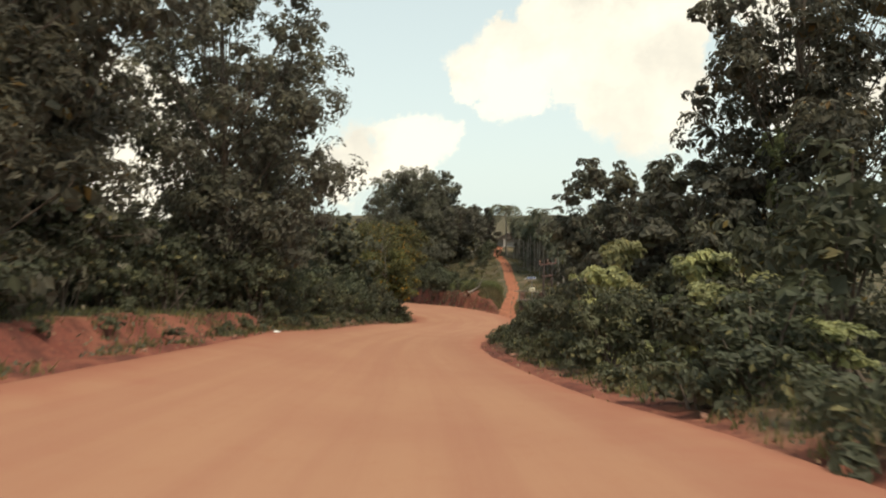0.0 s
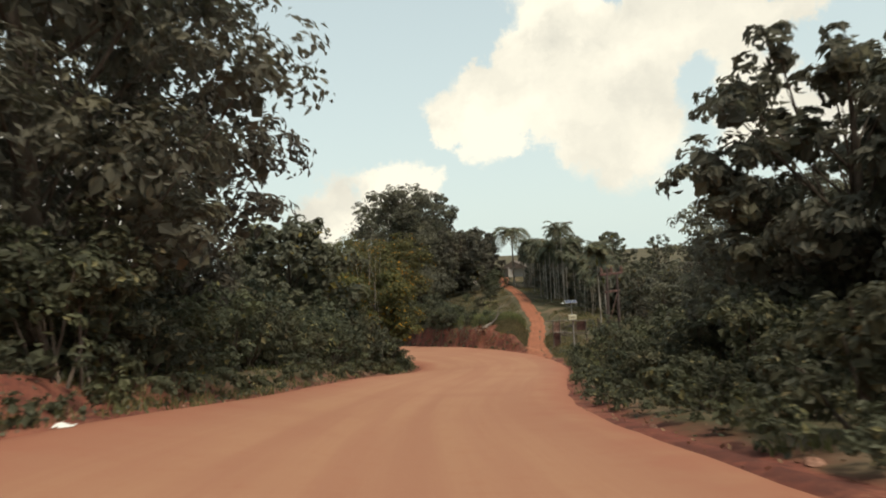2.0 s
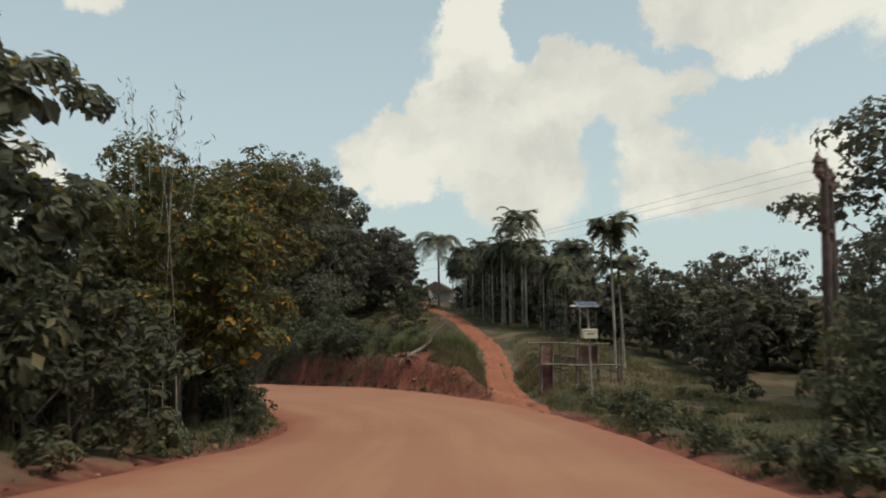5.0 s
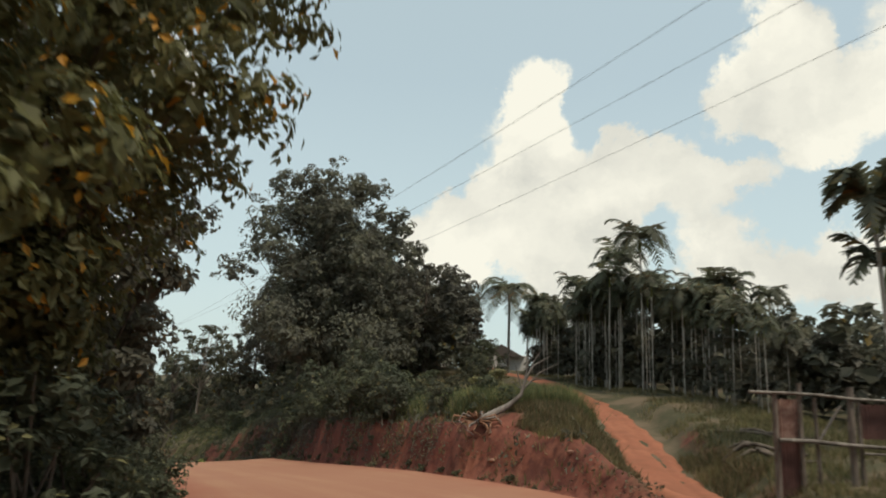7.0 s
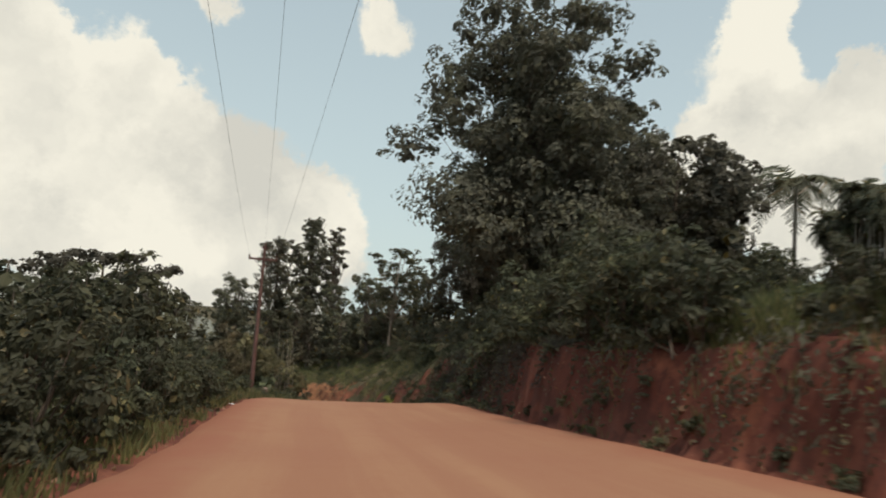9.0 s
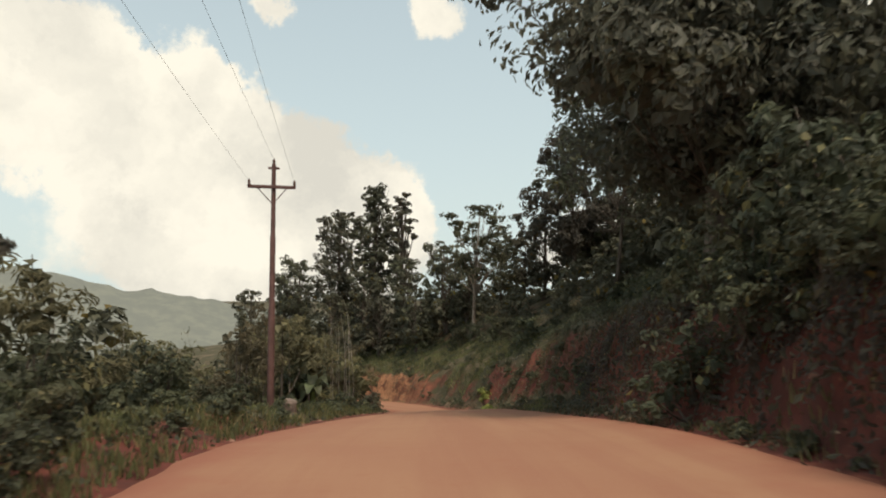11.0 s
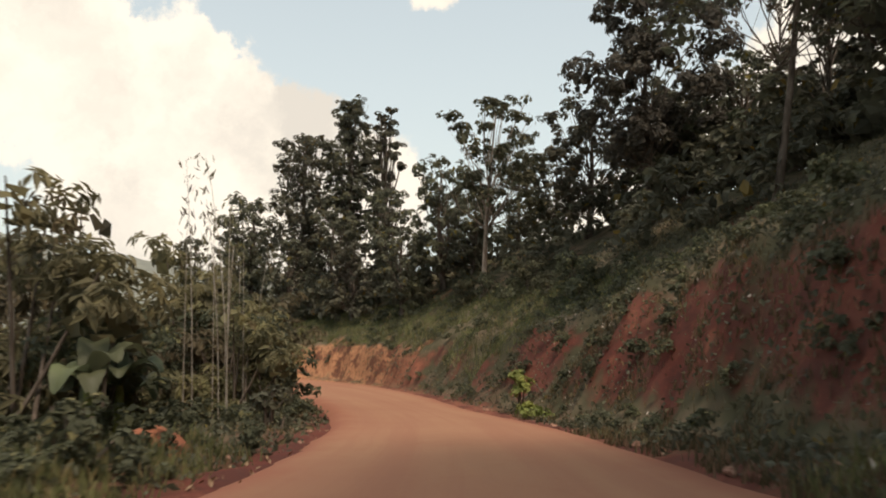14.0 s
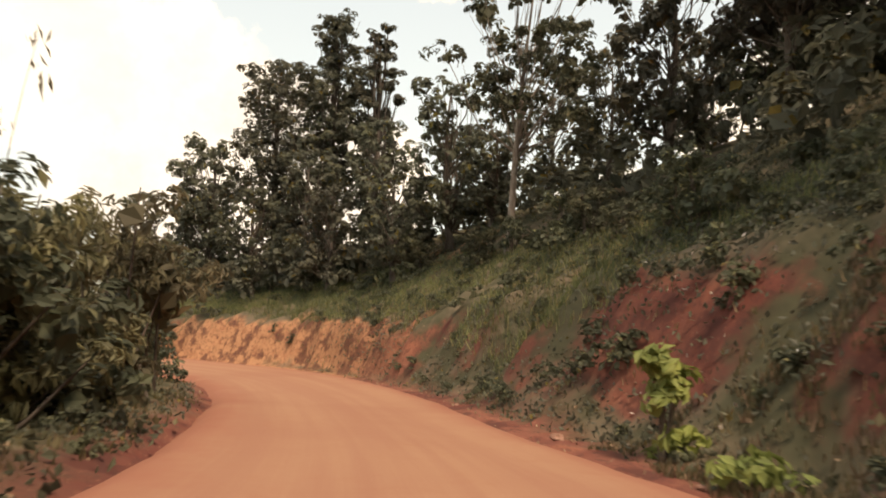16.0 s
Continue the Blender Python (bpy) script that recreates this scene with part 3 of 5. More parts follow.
def leaves(centre, outward, size, rng, aspect=0.5, droop=0.35):
    """Pointed, lightly folded leaves, one quad each."""
    n = len(centre)
    d = outward + rng.normal(0, 0.75, (n, 3))
    d[:, 2] -= droop
    d /= np.linalg.norm(d, axis=1)[:, None] + 1e-9
    s = np.cross(d, rng.normal(0, 1, (n, 3)) + np.array([0, 0, 1.2]))
    s /= np.linalg.norm(s, axis=1)[:, None] + 1e-9
    f = np.cross(d, s)
    l = (size * rng.uniform(0.6, 1.35, n))[:, None]
    w = l * aspect
    v = np.stack([centre - d * l * 0.5, centre + s * w * 0.5 + f * l * 0.1, centre + d * l * 0.5, centre - s * w * 0.5 + f * l * 0.1], 1)
    return v.reshape(-1, 3), np.arange(4 * n).reshape(-1, 4)


def shingles(centre, normal, size, rng, aspect=0.5, droop=0.35):
    """Pointed leaves that lie on the outside of a spray: each faces along the normal given, its tip hanging a little."""
    n = len(centre)
    f = normal / (np.linalg.norm(normal, axis=1)[:, None] + 1e-9)
    d = rng.normal(0, 1, (n, 3))
    d[:, 2] -= 1.6 * droop
    d -= f * (d * f).sum(1)[:, None]
    d /= np.linalg.norm(d, axis=1)[:, None] + 1e-9
    s = np.cross(f, d)
    l = (size * rng.uniform(0.6, 1.35, n))[:, None]
    w = l * aspect
    v = np.stack([centre - d * l * 0.5, centre + s * w * 0.5 + f * l * 0.08, centre + d * l * 0.5 - f * l * 0.06, centre - s * w * 0.5 + f * l * 0.08], 1)
    return v.reshape(-1, 3), np.arange(4 * n).reshape(-1, 4)


def leaf_cloud(lobes, count, size, rng, aspect=0.5, droop=0.35, flat=0.8, clump=26):
    """Leaves gathered in rounded sprays on the shells of the lobes (x, y, z, radius), leaving gaps between the sprays."""
    lobes = np.array(lobes, float)
    share = lobes[:, 3] ** 2
    pick = rng.choice(len(lobes), max(1, count // clump), p=share / share.sum())
    d = rng.normal(0, 1, (len(pick), 3))
    d /= np.linalg.norm(d, axis=1)[:, None]
    low = d[:, 2] < -0.35
    d[low, 2] *= -0.5
    r = lobes[pick, 3:4] * rng.uniform(0.66, 1.02, (len(pick), 1))
    spray = lobes[pick, :3] + d * r * np.array([1, 1, flat])
    who = np.repeat(np.arange(len(pick)), clump)
    n = len(who)
    # each spray is a small dome of leaves that face outward and up
    e = rng.normal(0, 1, (n, 3)) + 0.55 * d[who] + (0, 0, 0.45)
    e /= np.linalg.norm(e, axis=1)[:, None] + 1e-9
    wide = np.clip(lobes[pick[who], 3:4] * 0.34 * rng.uniform(0.7, 1.3, (len(pick), 1))[who], size * 1.1, None)
    at = spray[who] + e * wide * rng.uniform(0.35, 1.0, (n, 1)) ** 0.6 * np.array([1, 1, 0.75])
    facing = e + 0.4 * d[who] + (0, 0, 0.35) + rng.normal(0, 0.33, (n, 3))
    # broad leaves deep inside, so that the crown is dense
    core = rng.choice(len(lobes), max(1, count // 9), p=share / share.sum())
    deep = rng.normal(0, 1, (len(core), 3))
    deep *= rng.uniform(0.15, 0.6, (len(core), 1)) / np.linalg.norm(deep, axis=1)[:, None]
    inner = shingles(lobes[core, :3] + deep * lobes[core, 3:4], deep + (0, 0, 0.2), size * 1.5, rng, 0.75, 0.2)
    return joined([shingles(at, facing, size, rng, aspect, droop), inner])


def thing(name, label, category, x, y, z, group=""):
    ob = new(name)
    ob.location = (x, y, z)
    ob.empty_display_size = 0.3
    return tagged(ob, label, category, group)


def tree(x, y, tall, wide, label, seed, leaf=None, bark=None, bole=0.3, leaf_size=0.34, count=9000, lobes=30, radius=None, tip=0.0, lean=(0, 0),
         aspect=0.5, name="tree", z=None, thick=1.0, droop=0.35, flat=0.85, lobe_size=1.0, clump=26, foot=1.0):
    """A broadleaf tree: a tapered, forking trunk and a crown of sprays round the limb ends. tip > 0 narrows the crown upward."""
    rng = np.random.RandomState(seed)
    z = ground_at(x, y) - 0.15 if z is None else z
    root = thing(name, label, "tree", x, y, z)
    r0 = (radius or 0.018 * tall + 0.05) * thick
    crown = []
    for i in range(lobes):
        f = (i + 0.5) / lobes
        h = bole + (0.95 - bole) * f ** 0.85
        a = i * 2.4 + rng.uniform(-0.5, 0.5)
        shape = math.sin(math.pi * (0.22 + 0.62 * f)) ** 0.6 * (1 - tip * f) * (foot + (1 - foot) * min(1.0, 1.35 * f))
        r = wide * shape * rng.uniform(0.3 if lobes < 70 else 0.06, 0.85)
        size = wide * rng.uniform(0.24, 0.38) * (1 - 0.3 * f) * lobe_size
        crown.append((lean[0] * h + r * math.cos(a), lean[1] * h + r * math.sin(a), tall * h - size * 0.4, size))
    bend = rng.normal(0, 0.02 * tall, 2)
    pts = [(lean[0] * t + bend[0] * math.sin(t * 3), lean[1] * t + bend[1] * math.sin(t * 3), tall * t) for t in np.linspace(0, 0.86, 9)]
    pieces = [tube(pts, [r0 * (1.35 if i == 0 else 1.0) * (1 - 0.1 * i) for i in range(9)], 9)]
    thin = min(1.0, 18 / lobes)
    for lx, ly, lz, lr in crown:
        t0 = max(bole * 0.8, lz / tall - 0.28) * rng.uniform(0.85, 1.0)
        sx, sy, sz = np.array(pts[0]) + (np.array(pts[-1]) - np.array(pts[0])) * (t0 / 0.86)
        mid = ((sx + lx) / 2 + rng.normal(0, 0.2), (sy + ly) / 2 + rng.normal(0, 0.2), (sz + lz) / 2 - 0.06 * tall * rng.rand())
        pieces.append(tube([(sx, sy, sz), mid, (lx, ly, lz), (lx * 1.04, ly * 1.04, lz + lr * 0.6)], [r0 * 0.42 * thin, r0 * 0.3 * thin, r0 * 0.17 * thin, r0 * 0.05], 5))
        for _ in range(2 if lobes < 34 else 1):
            e = np.array([lx, ly, lz]) + rng.normal(0, 1, 3) * lr * 0.35
            pieces.append(tube([mid, (np.array(mid) + e) / 2 + rng.normal(0, 0.1, 3), e], [r0 * 0.17 * thin, r0 * 0.12 * thin, r0 * 0.04], 4))
    v, f = joined(pieces)
    link_mesh("trunk", v, f, [bark or BARK], True, root)
    v, f = leaf_cloud(crown, int(count * 0.95), leaf_size * 0.92, rng, aspect, droop, flat, clump)
    link_mesh("crown", v, f, [leaf or LEAF_DARK], False, root)
    return root


KEPT = {}


def shrub(x, y, tall, wide, label, seed, leaf=None, leaf_size=0.2, count=2600, lobes=9, name="shrub", z=None, aspect=0.5, droop=0.3, clump=20):
    """A bush: several stems from the ground and sprays of leaves down to its foot."""
    rng = np.random.RandomState(seed)
    z = ground_at(x, y) - 0.1 if z is None else z
    root = thing(name, label, "shrub", x, y, z)
    crown, pieces = [], []
    for i in range(lobes):
        a, f = i * 2.4 + rng.uniform(-0.4, 0.4), rng.rand() ** 0.7
        r = wide * (0.75 - 0.45 * f) * rng.uniform(0.4, 1.0)
        size = min(wide, tall) * rng.uniform(0.28, 0.42)
        lz = max(size * 0.55, (tall - size) * f)
        crown.append((r * math.cos(a), r * math.sin(a), lz, size))
        foot = rng.normal(0, 0.12 * wide, 2)
        pieces.append(tube([(foot[0], foot[1], -0.1), (foot[0] * 0.4 + r * math.cos(a) * 0.5, foot[1] * 0.4 + r * math.sin(a) * 0.5, lz * 0.6),
                            (r * math.cos(a), r * math.sin(a), lz + size * 0.6)], [0.045, 0.03, 0.012], 5))
    v, f = joined(pieces)
    link_mesh("stem", v, f, [BARK], True, root)
    v, f = leaf_cloud(crown, int(count * 0.62), leaf_size * 1.18, rng, aspect, droop, 0.95, clump)
    v[:, 2] = np.maximum(v[:, 2], 0.02)
    KEPT[root.name] = (v, f)
    link_mesh("foliage", v, f, [leaf or LEAF_BUSH], False, root)
    return root


def frond(rng, angle, length, rise, sag, leaflets, width, two=True):
    """One feather frond: a bent rib with narrow leaflets on both sides."""
    t = np.linspace(0, 1, leaflets + 2)
    r, h = length * (t - 0.12 * t ** 3), length * (rise * t - sag * t ** 2.2)
    c, s = math.cos(angle), math.sin(angle)
    rib = np.stack([r * c, r * s, h], 1)
    across = np.array([-s, c, 0])
    verts, faces = [], []
    for i in range(1, leaflets + 2):
        l = width * (0.35 + 1.2 * math.sin(math.pi * min(1.0, 0.12 + 0.86 * t[i]))) * rng.uniform(0.8, 1.1)
        ahead = rib[i] - rib[i - 1]
        ahead /= np.linalg.norm(ahead) + 1e-9
        for side in (-1, 1):
            tip_ = rib[i] + side * across * l * 0.8 + ahead * l * 0.55 + np.array([0, 0, -0.35 * l * rng.uniform(0.3, 1.4)])
            b = len(verts)
            verts += [rib[i] - ahead * 0.075, rib[i] + ahead * 0.075, tip_ + ahead * 0.03, tip_ - ahead * 0.03]
            faces.append((b, b + 1, b + 2, b + 3))
    v2, f2 = tube(rib, [0.03 * (1 - 0.8 * k) for k in t], 3)
    return joined([(np.array(verts), np.array(faces)), (v2, f2)])


def palm(x, y, tall, label, seed, fronds=9, length=1.3, girth=0.08, rise=1.05, sag=1.05, leaflets=12, width=0.4, name="palm_tree", group="", z=None):
    rng = np.random.RandomState(seed)
    z = ground_at(x, y) - 0.1 if z is None else z
    root = thing(name, label, "palm", x, y, z, group)
    lean = rng.normal(0, 0.02 * tall, 2)
    pts = [(lean[0] * t * t, lean[1] * t * t, tall * t) for t in np.linspace(0, 1, 8)]
    rad = [girth * (1.4 if i == 0 else 1.0 - 0.04 * i) for i in range(8)]
    v, f = tube(pts, rad, 8)
    link_mesh("trunk", v, f, [BARK_PALM], True, root)
    top = np.array(pts[-1])
    v, f = tube([top - (0, 0, 0.1), top + (0, 0, 0.35), top + (0, 0, 0.8)], [girth * 0.9, girth * 1.05, girth * 0.5], 7)
    link_mesh("crownshaft", v, f, [LEAF_FRESH if length < 2.4 else BARK_PALM], True, root)
    for i in range(fronds):
        up = rng.uniform(0.55, 1.25) * rise if i % 3 else 1.45 * rise
        v, f = frond(rng, i * 2.4 + rng.uniform(-0.3, 0.3), length * rng.uniform(0.8, 1.1), up, sag * rng.uniform(0.8, 1.2), leaflets, width)
        link_mesh("frond", v + top + (0, 0, 0.65), f, [LEAF_PALM], False, root)
    return root


def placed(source, x, y, size=1.0, turn=0.0, tall=1.0, sink=0.1):
    """A copy of a plant, turned and sized, set on the ground."""
    m = Matrix.Translation((x, y, ground_at(x, y) - sink)) @ Matrix.Rotation(turn, 4, "Z") @ Matrix.Diagonal((size, size, size * tall, 1))
    return copy_thing(source, m)


def mass(name, label, category, mat, spots):
    """Many copies of the foliage of shrubs, joined into one uncounted mass. Spots: (shrub, x, y, size, turn, tall)."""
    pieces = []
    for src, x, y, size, turn, tall in spots:
        v, f = KEPT[src.name]
        c, s = math.cos(turn) * size, math.sin(turn) * size
        w = np.stack([v[:, 0] * c - v[:, 1] * s, v[:, 0] * s + v[:, 1] * c, v[:, 2] * size * tall], 1)
        pieces.append((w + (x, y, ground_at(x, y) - 0.06), f))
    v, f = joined(pieces)
    return tagged(link_mesh(name, v, f, [mat]), label, category, kind="stuff")


def alongside(side, y0, y1, gap, near, far, seed):
    """Places beside the road: about one every gap metres of the edge between two y, at a random distance from it."""
    rng = np.random.RandomState(seed)
    edge, sign = (EDGE_L, -1) if side == "left" else (EDGE_R, 1)
    tang = np.gradient(edge, axis=0)
    step_l = np.hypot(*tang.T)
    run, last, spots = np.cumsum(step_l), -1e9, []
    for k in range(len(edge)):
        if y0 <= edge[k, 1] <= y1 and run[k] - last >= gap:
            last = run[k] - rng.uniform(0, 0.3) * gap
            n = np.array([tang[k, 1], -tang[k, 0]]) / step_l[k] * sign
            spots.append((edge[k] + n * rng.uniform(near, far), rng))
    return [(p[0], p[1], r.uniform(0, 6.28), r.rand()) for p, r in spots]


# ---- trees, each where it stands ----
DARK_TREE = "tall dark green broadleaf tree beside the dirt road"
tree(-10.2, 31.8, 16.8, 5.9, "tall spreading dark green tree with a forked trunk", 1, count=27000, lobes=52, leaf_size=0.27, bole=0.2)
tree(-11.4, 40.5, 16.5, 5.2, "tall spreading dark green tree with a forked trunk", 29, count=14000, lobes=44, leaf_size=0.36, bole=0.2)
tree(-15.5, 23.0, 13.5, 4.6, DARK_TREE, 2, count=13000, leaf=LEAF_MID, bole=0.15)
tree(-11.0, 14.0, 10.5, 4.4, "feathery green tree leaning over a red bank", 3, count=18000, leaf=LEAF_MID, bole=0.12, leaf_size=0.26, aspect=0.3, lobes=44)
tree(-12.8, 19.5, 17.0, 5.6, DARK_TREE, 30, count=22000, bole=0.2, lobes=50)
tree(-12.5, 5.0, 11.0, 4.2, DARK_TREE, 15, count=15000, leaf=LEAF_MID, bole=0.12)
tree(-9.6, 55.0, 9.4, 4.2, DARK_TREE, 4, count=18000, bole=0.1, leaf=LEAF_MID, lobes=48)
tree(-5.3, 61.6, 6.9, 3.1, "small leafy tree with yellowing leaves beside the road", 38, count=15000, leaf=LEAF_YELLOW, bole=0.42, leaf_size=0.2, lobes=40)
tree(-6.0, 67.4, 10.2, 5.4, "leafy tree with yellowing leaves at the bend of the road", 5, count=38000, leaf=LEAF_YELLOW, bole=0.3, leaf_size=0.215, lobes=50, foot=0.05)
tree(-7.4, 74.5, 9.5, 3.2, "leafy tree hanging over a roadside thicket", 16, count=15000, leaf=LEAF_MID, bole=0.18, leaf_size=0.23)
tree(13.6, 25.6, 17.5, 5.2, "tall dark tree draped with hanging creepers", 6, count=30000, leaf=LEAF_MID, bole=0.3, leaf_size=0.27, lobes=64, droop=0.8, lobe_size=0.85)
tree(9.6, 25.4, 7.4, 2.8, "dense dark tree behind a roadside hedge", 36, count=9000, bole=0.06, lobes=40)
tree(9.6, 34.4, 10.0, 4.2, DARK_TREE, 7, count=15000, bole=0.2, lobes=40)
tree(19.5, 59.0, 12.0, 7.0, "wide flat-topped dark tree with layered branches", 8, count=20000, flat=0.45, lobes=40, bole=0.3, leaf_size=0.3)
tree(27.0, 62.0, 14.5, 4.5, "tall dark tree with a thin upper crown", 17, count=9000, bole=0.3)
tree(-5.2, 108.4, 18.4, 8.6, "large dark tree on top of the red cut bank", 9, count=50000, lobes=90, bole=0.2, leaf_size=0.32, tip=0.1, lobe_size=0.8)
tree(3.0, 113.0, 9.2, 5.6, "dark spreading tree beside a larger one on the cut bank", 37, count=14000, lobes=44, bole=0.22, leaf_size=0.36, lobe_size=0.85)
tree(3.8, 119.5, 8.6, 4.2, DARK_TREE, 10, count=12000, flat=0.6)
tree(9.0, 131.0, 9.0, 2.4, "small dense dark tree with a pointed crown", 18, count=6000, tip=0.6, bole=0.1)
NARROW = "tall narrow dark tree above the forest edge"
tree(-43.2, 169.5, 21.4, 4.6, NARROW, 11, count=17000, leaf=LEAF_MID, tip=0.5, bole=0.2, lobes=70, leaf_size=0.34, lobe_size=0.85)
tree(-48.8, 170.5, 19.4, 5.8, NARROW, 12, count=17000, leaf=LEAF_MID, tip=0.2, bole=0.2, lobes=70, leaf_size=0.34, lobe_size=0.85)
tree(-56.0, 171.0, 14.6, 5.0, NARROW, 13, count=10000, leaf=LEAF_MID, tip=0.3, bole=0.15, lobes=44, leaf_size=0.34)
tree(-39.6, 169.5, 19.0, 2.6, NARROW, 19, count=7000, leaf=LEAF_MID, tip=0.5, bole=0.2)
tree(-25.07, 152.4, 14.6, 4.7, "slim pale-trunked tree with an open layered crown", 14, bark=BARK_PALE, bole=0.46, count=6500, leaf=LEAF_BUSH, flat=0.45, leaf_size=0.3,
     lobes=36, radius=0.2, lean=(1.2, -0.6), lobe_size=0.85)
tree(-14.0, 146.0, 15.2, 4.8, DARK_TREE, 23, count=14000, bole=0.26, thick=0.6, lobes=40)
tree(-4.5, 136.0, 12.0, 4.0, DARK_TREE, 24, count=8000, bole=0.34)
tree(-0.6, 126.0, 15.5, 4.8, DARK_TREE, 25, count=13000, bole=0.34)
tree(-9.9, 132.0, 19.0, 5.6, "tall slim-trunked tree with a high dark crown on a slope", 26, bark=BARK, count=9000, bole=0.36, leaf=LEAF_MID, radius=0.14, lobes=40)
tree(-16.8, 91.8, 4.9, 2.9, "low spreading tree with flat layered boughs", 27, count=12000, flat=0.4, bole=0.35, leaf_size=0.17, lobes=44, lobe_size=0.7)
tree(24.0, 78.0, 7.0, 3.6, "thin pale tree with a sparse open crown", 28, count=1800, bole=0.4, bark=BARK_PALE, leaf_size=0.25)
FOREST = [tree(-30, 159, 11.0, 3.4, "dense dark roadside forest tree", 20, leaf_size=0.36, count=4200, lobes=36, bole=0.14, leaf=LEAF_MID), tree(-36, 163, 10.4, 3.4, "dense dark roadside forest tree", 21, leaf_size=0.36, count=4200, lobes=36, leaf=LEAF_MID, bole=0.2),
          tree(-18.0, 152.5, 10.0, 3.6, "dense dark roadside forest tree", 22, leaf_size=0.36, count=4200, lobes=36, bole=0.18, leaf=LEAF_MID)]
for i, (x, y, s) in enumerate([(-42, 164, 0.95), (-21, 158, 0.7), (-13, 153, 0.95), (-25, 164, 0.8), (-48, 166, 0.85), (-1, 134, 1.3), (5, 127, 0.8), (-6, 143, 0.95),
                               (-16, 162, 0.85), (-58, 172, 1.0), (-66, 175, 1.0), (-33, 170, 0.85), (-27.5, 158.5, 0.62), (-33, 157.5, 0.7), (-39, 161, 0.75), (2, 113, 0.6),
                               (27, 88, 0.6), (31, 97, 0.62), (29, 106, 0.66), (25, 115, 0.75), (20, 121, 0.8), (33, 82, 0.7), (27, 74, 0.6), (34, 70, 0.9), (23, 69, 0.5), (17, 77.5, 0.5), (20.5, 80, 0.5), (24.5, 83, 0.55), (17.5, 72, 0.42), (21, 74, 0.5),
                               (22, 104, 0.7), (19, 96, 0.58), (21.5, 90, 0.5), (18.5, 109, 0.66), (-20, 33, 1.2), (-19, 45, 1.1), (-16, 18, 1.0), (-18, 8, 1.1), (-13, 49, 0.9), (-14, 61, 0.75), (-12, 70, 0.85), (17, 18, 0.9),
                               (17, 34, 0.95), (14, 41, 0.75), (15, 50, 0.7), (22, 47, 0.9), (18, 8, 1.1), (30, 54, 1.1), (14, 66, 0.36), (-22, 24, 1.2), (-3.5, 117, 1.3), (-3, 113, 1.2), (-9, 148, 0.8), (-2, 140, 1.0), (2, 145, 1.1), (0.5, 118, 0.7), (-0.5, 121.5, 0.7), (-8, 153, 0.9), (-3, 150, 0.9), (-12, 157, 0.95), (-6.5, 147, 0.6), (-10, 150, 0.6)]):
    placed(FOREST[i % 3], x, y, s, i * 1.3)

# ---- the areca grove, and other palms ----
ARECA = [palm(13.2, 92.0, 7.6, "slender areca palm in a grove", 31, group="areca grove", fronds=15, leaflets=14, width=0.5, girth=0.066, length=2.0, rise=1.0, sag=1.15),
         palm(13.4, 96.0, 7.0, "slender areca palm in a grove", 34, group="areca grove", fronds=14, leaflets=14, width=0.48, girth=0.06, length=1.9, rise=1.1, sag=1.35)]
rng = np.random.RandomState(5)
front = spread([(13.7, 79.5), (13.2, 86), (12.3, 93), (11.6, 101), (12.0, 112), (13.2, 121)], 12)
for i in range(125):
    k, back = rng.randint(len(front)), 12 * rng.rand() ** 1.3
    x, y = front[k, 0] + back * 0.38 + rng.uniform(-0.4, 0.4), front[k, 1] + back * 0.85 + rng.uniform(-0.6, 0.6)
    placed(ARECA[i % 2], x, y, rng.uniform(0.53, 0.78) * (0.5 + 0.5 * min(1.0, max(0.0, (y - 79) / 14))), rng.uniform(0, 6.3))
palm(12.6, 73.6, 6.0, "single areca palm beside a rusty fence", 32, fronds=17, leaflets=20, width=0.36, rise=1.35, sag=1.3, length=1.5)
palm(13.3, 74.2, 4.4, "short areca palm beside a rusty fence", 35, fronds=10, leaflets=14)
palm(11.3, 121.0, 7.6, "coconut palm with long arching fronds", 33, fronds=15, length=3.9, girth=0.15, leaflets=26, width=0.85, rise=0.65, sag=1.1)

# ---- shrubs and thickets ----
BUSH = "dense green roadside shrub"
# thickets are built from a few kinds, each first set where it stands
S = [shrub(5.6, 14.2, 2.5, 1.7, BUSH, 40, count=2000, leaf_size=0.15), shrub(6.8, 20.5, 3.2, 2.1, BUSH, 41, leaf=LEAF_SHRUB, leaf_size=0.165, count=2200),
     shrub(8.4, 47, 3.3, 2.3, "roadside shrub topped with pale young leaves", 42, leaf=LEAF_BUSH, leaf_size=0.18, count=2200),
     shrub(-8.6, 30, 4, 2.4, BUSH, 43, leaf=LEAF_SHRUB, leaf_size=0.18, count=2300), shrub(-7.6, 61.5, 4.4, 2.4, BUSH, 44, leaf=LEAF_SHRUB, leaf_size=0.18, count=2600),
     shrub(-28, 128.5, 5.2, 3.0, "drooping shrub with dry tan leaves", 45, leaf=LEAF_TAN, leaf_size=0.24, count=2600, aspect=0.28, droop=1.0)]
DRAPED = shrub(9.8, 20.6, 3.1, 1.5, "shrub smothered in pale yellow-green creepers", 62, leaf=LEAF_CREEPER, leaf_size=0.15, count=2600, lobes=12, droop=0.7, clump=30)
shrub(12.2, 24.2, 9.5, 1.3, "column of pale creepers climbing a tall tree", 63, leaf=LEAF_CREEPER, leaf_size=0.17, count=5200, lobes=34, droop=0.9, clump=24, name="creeper")
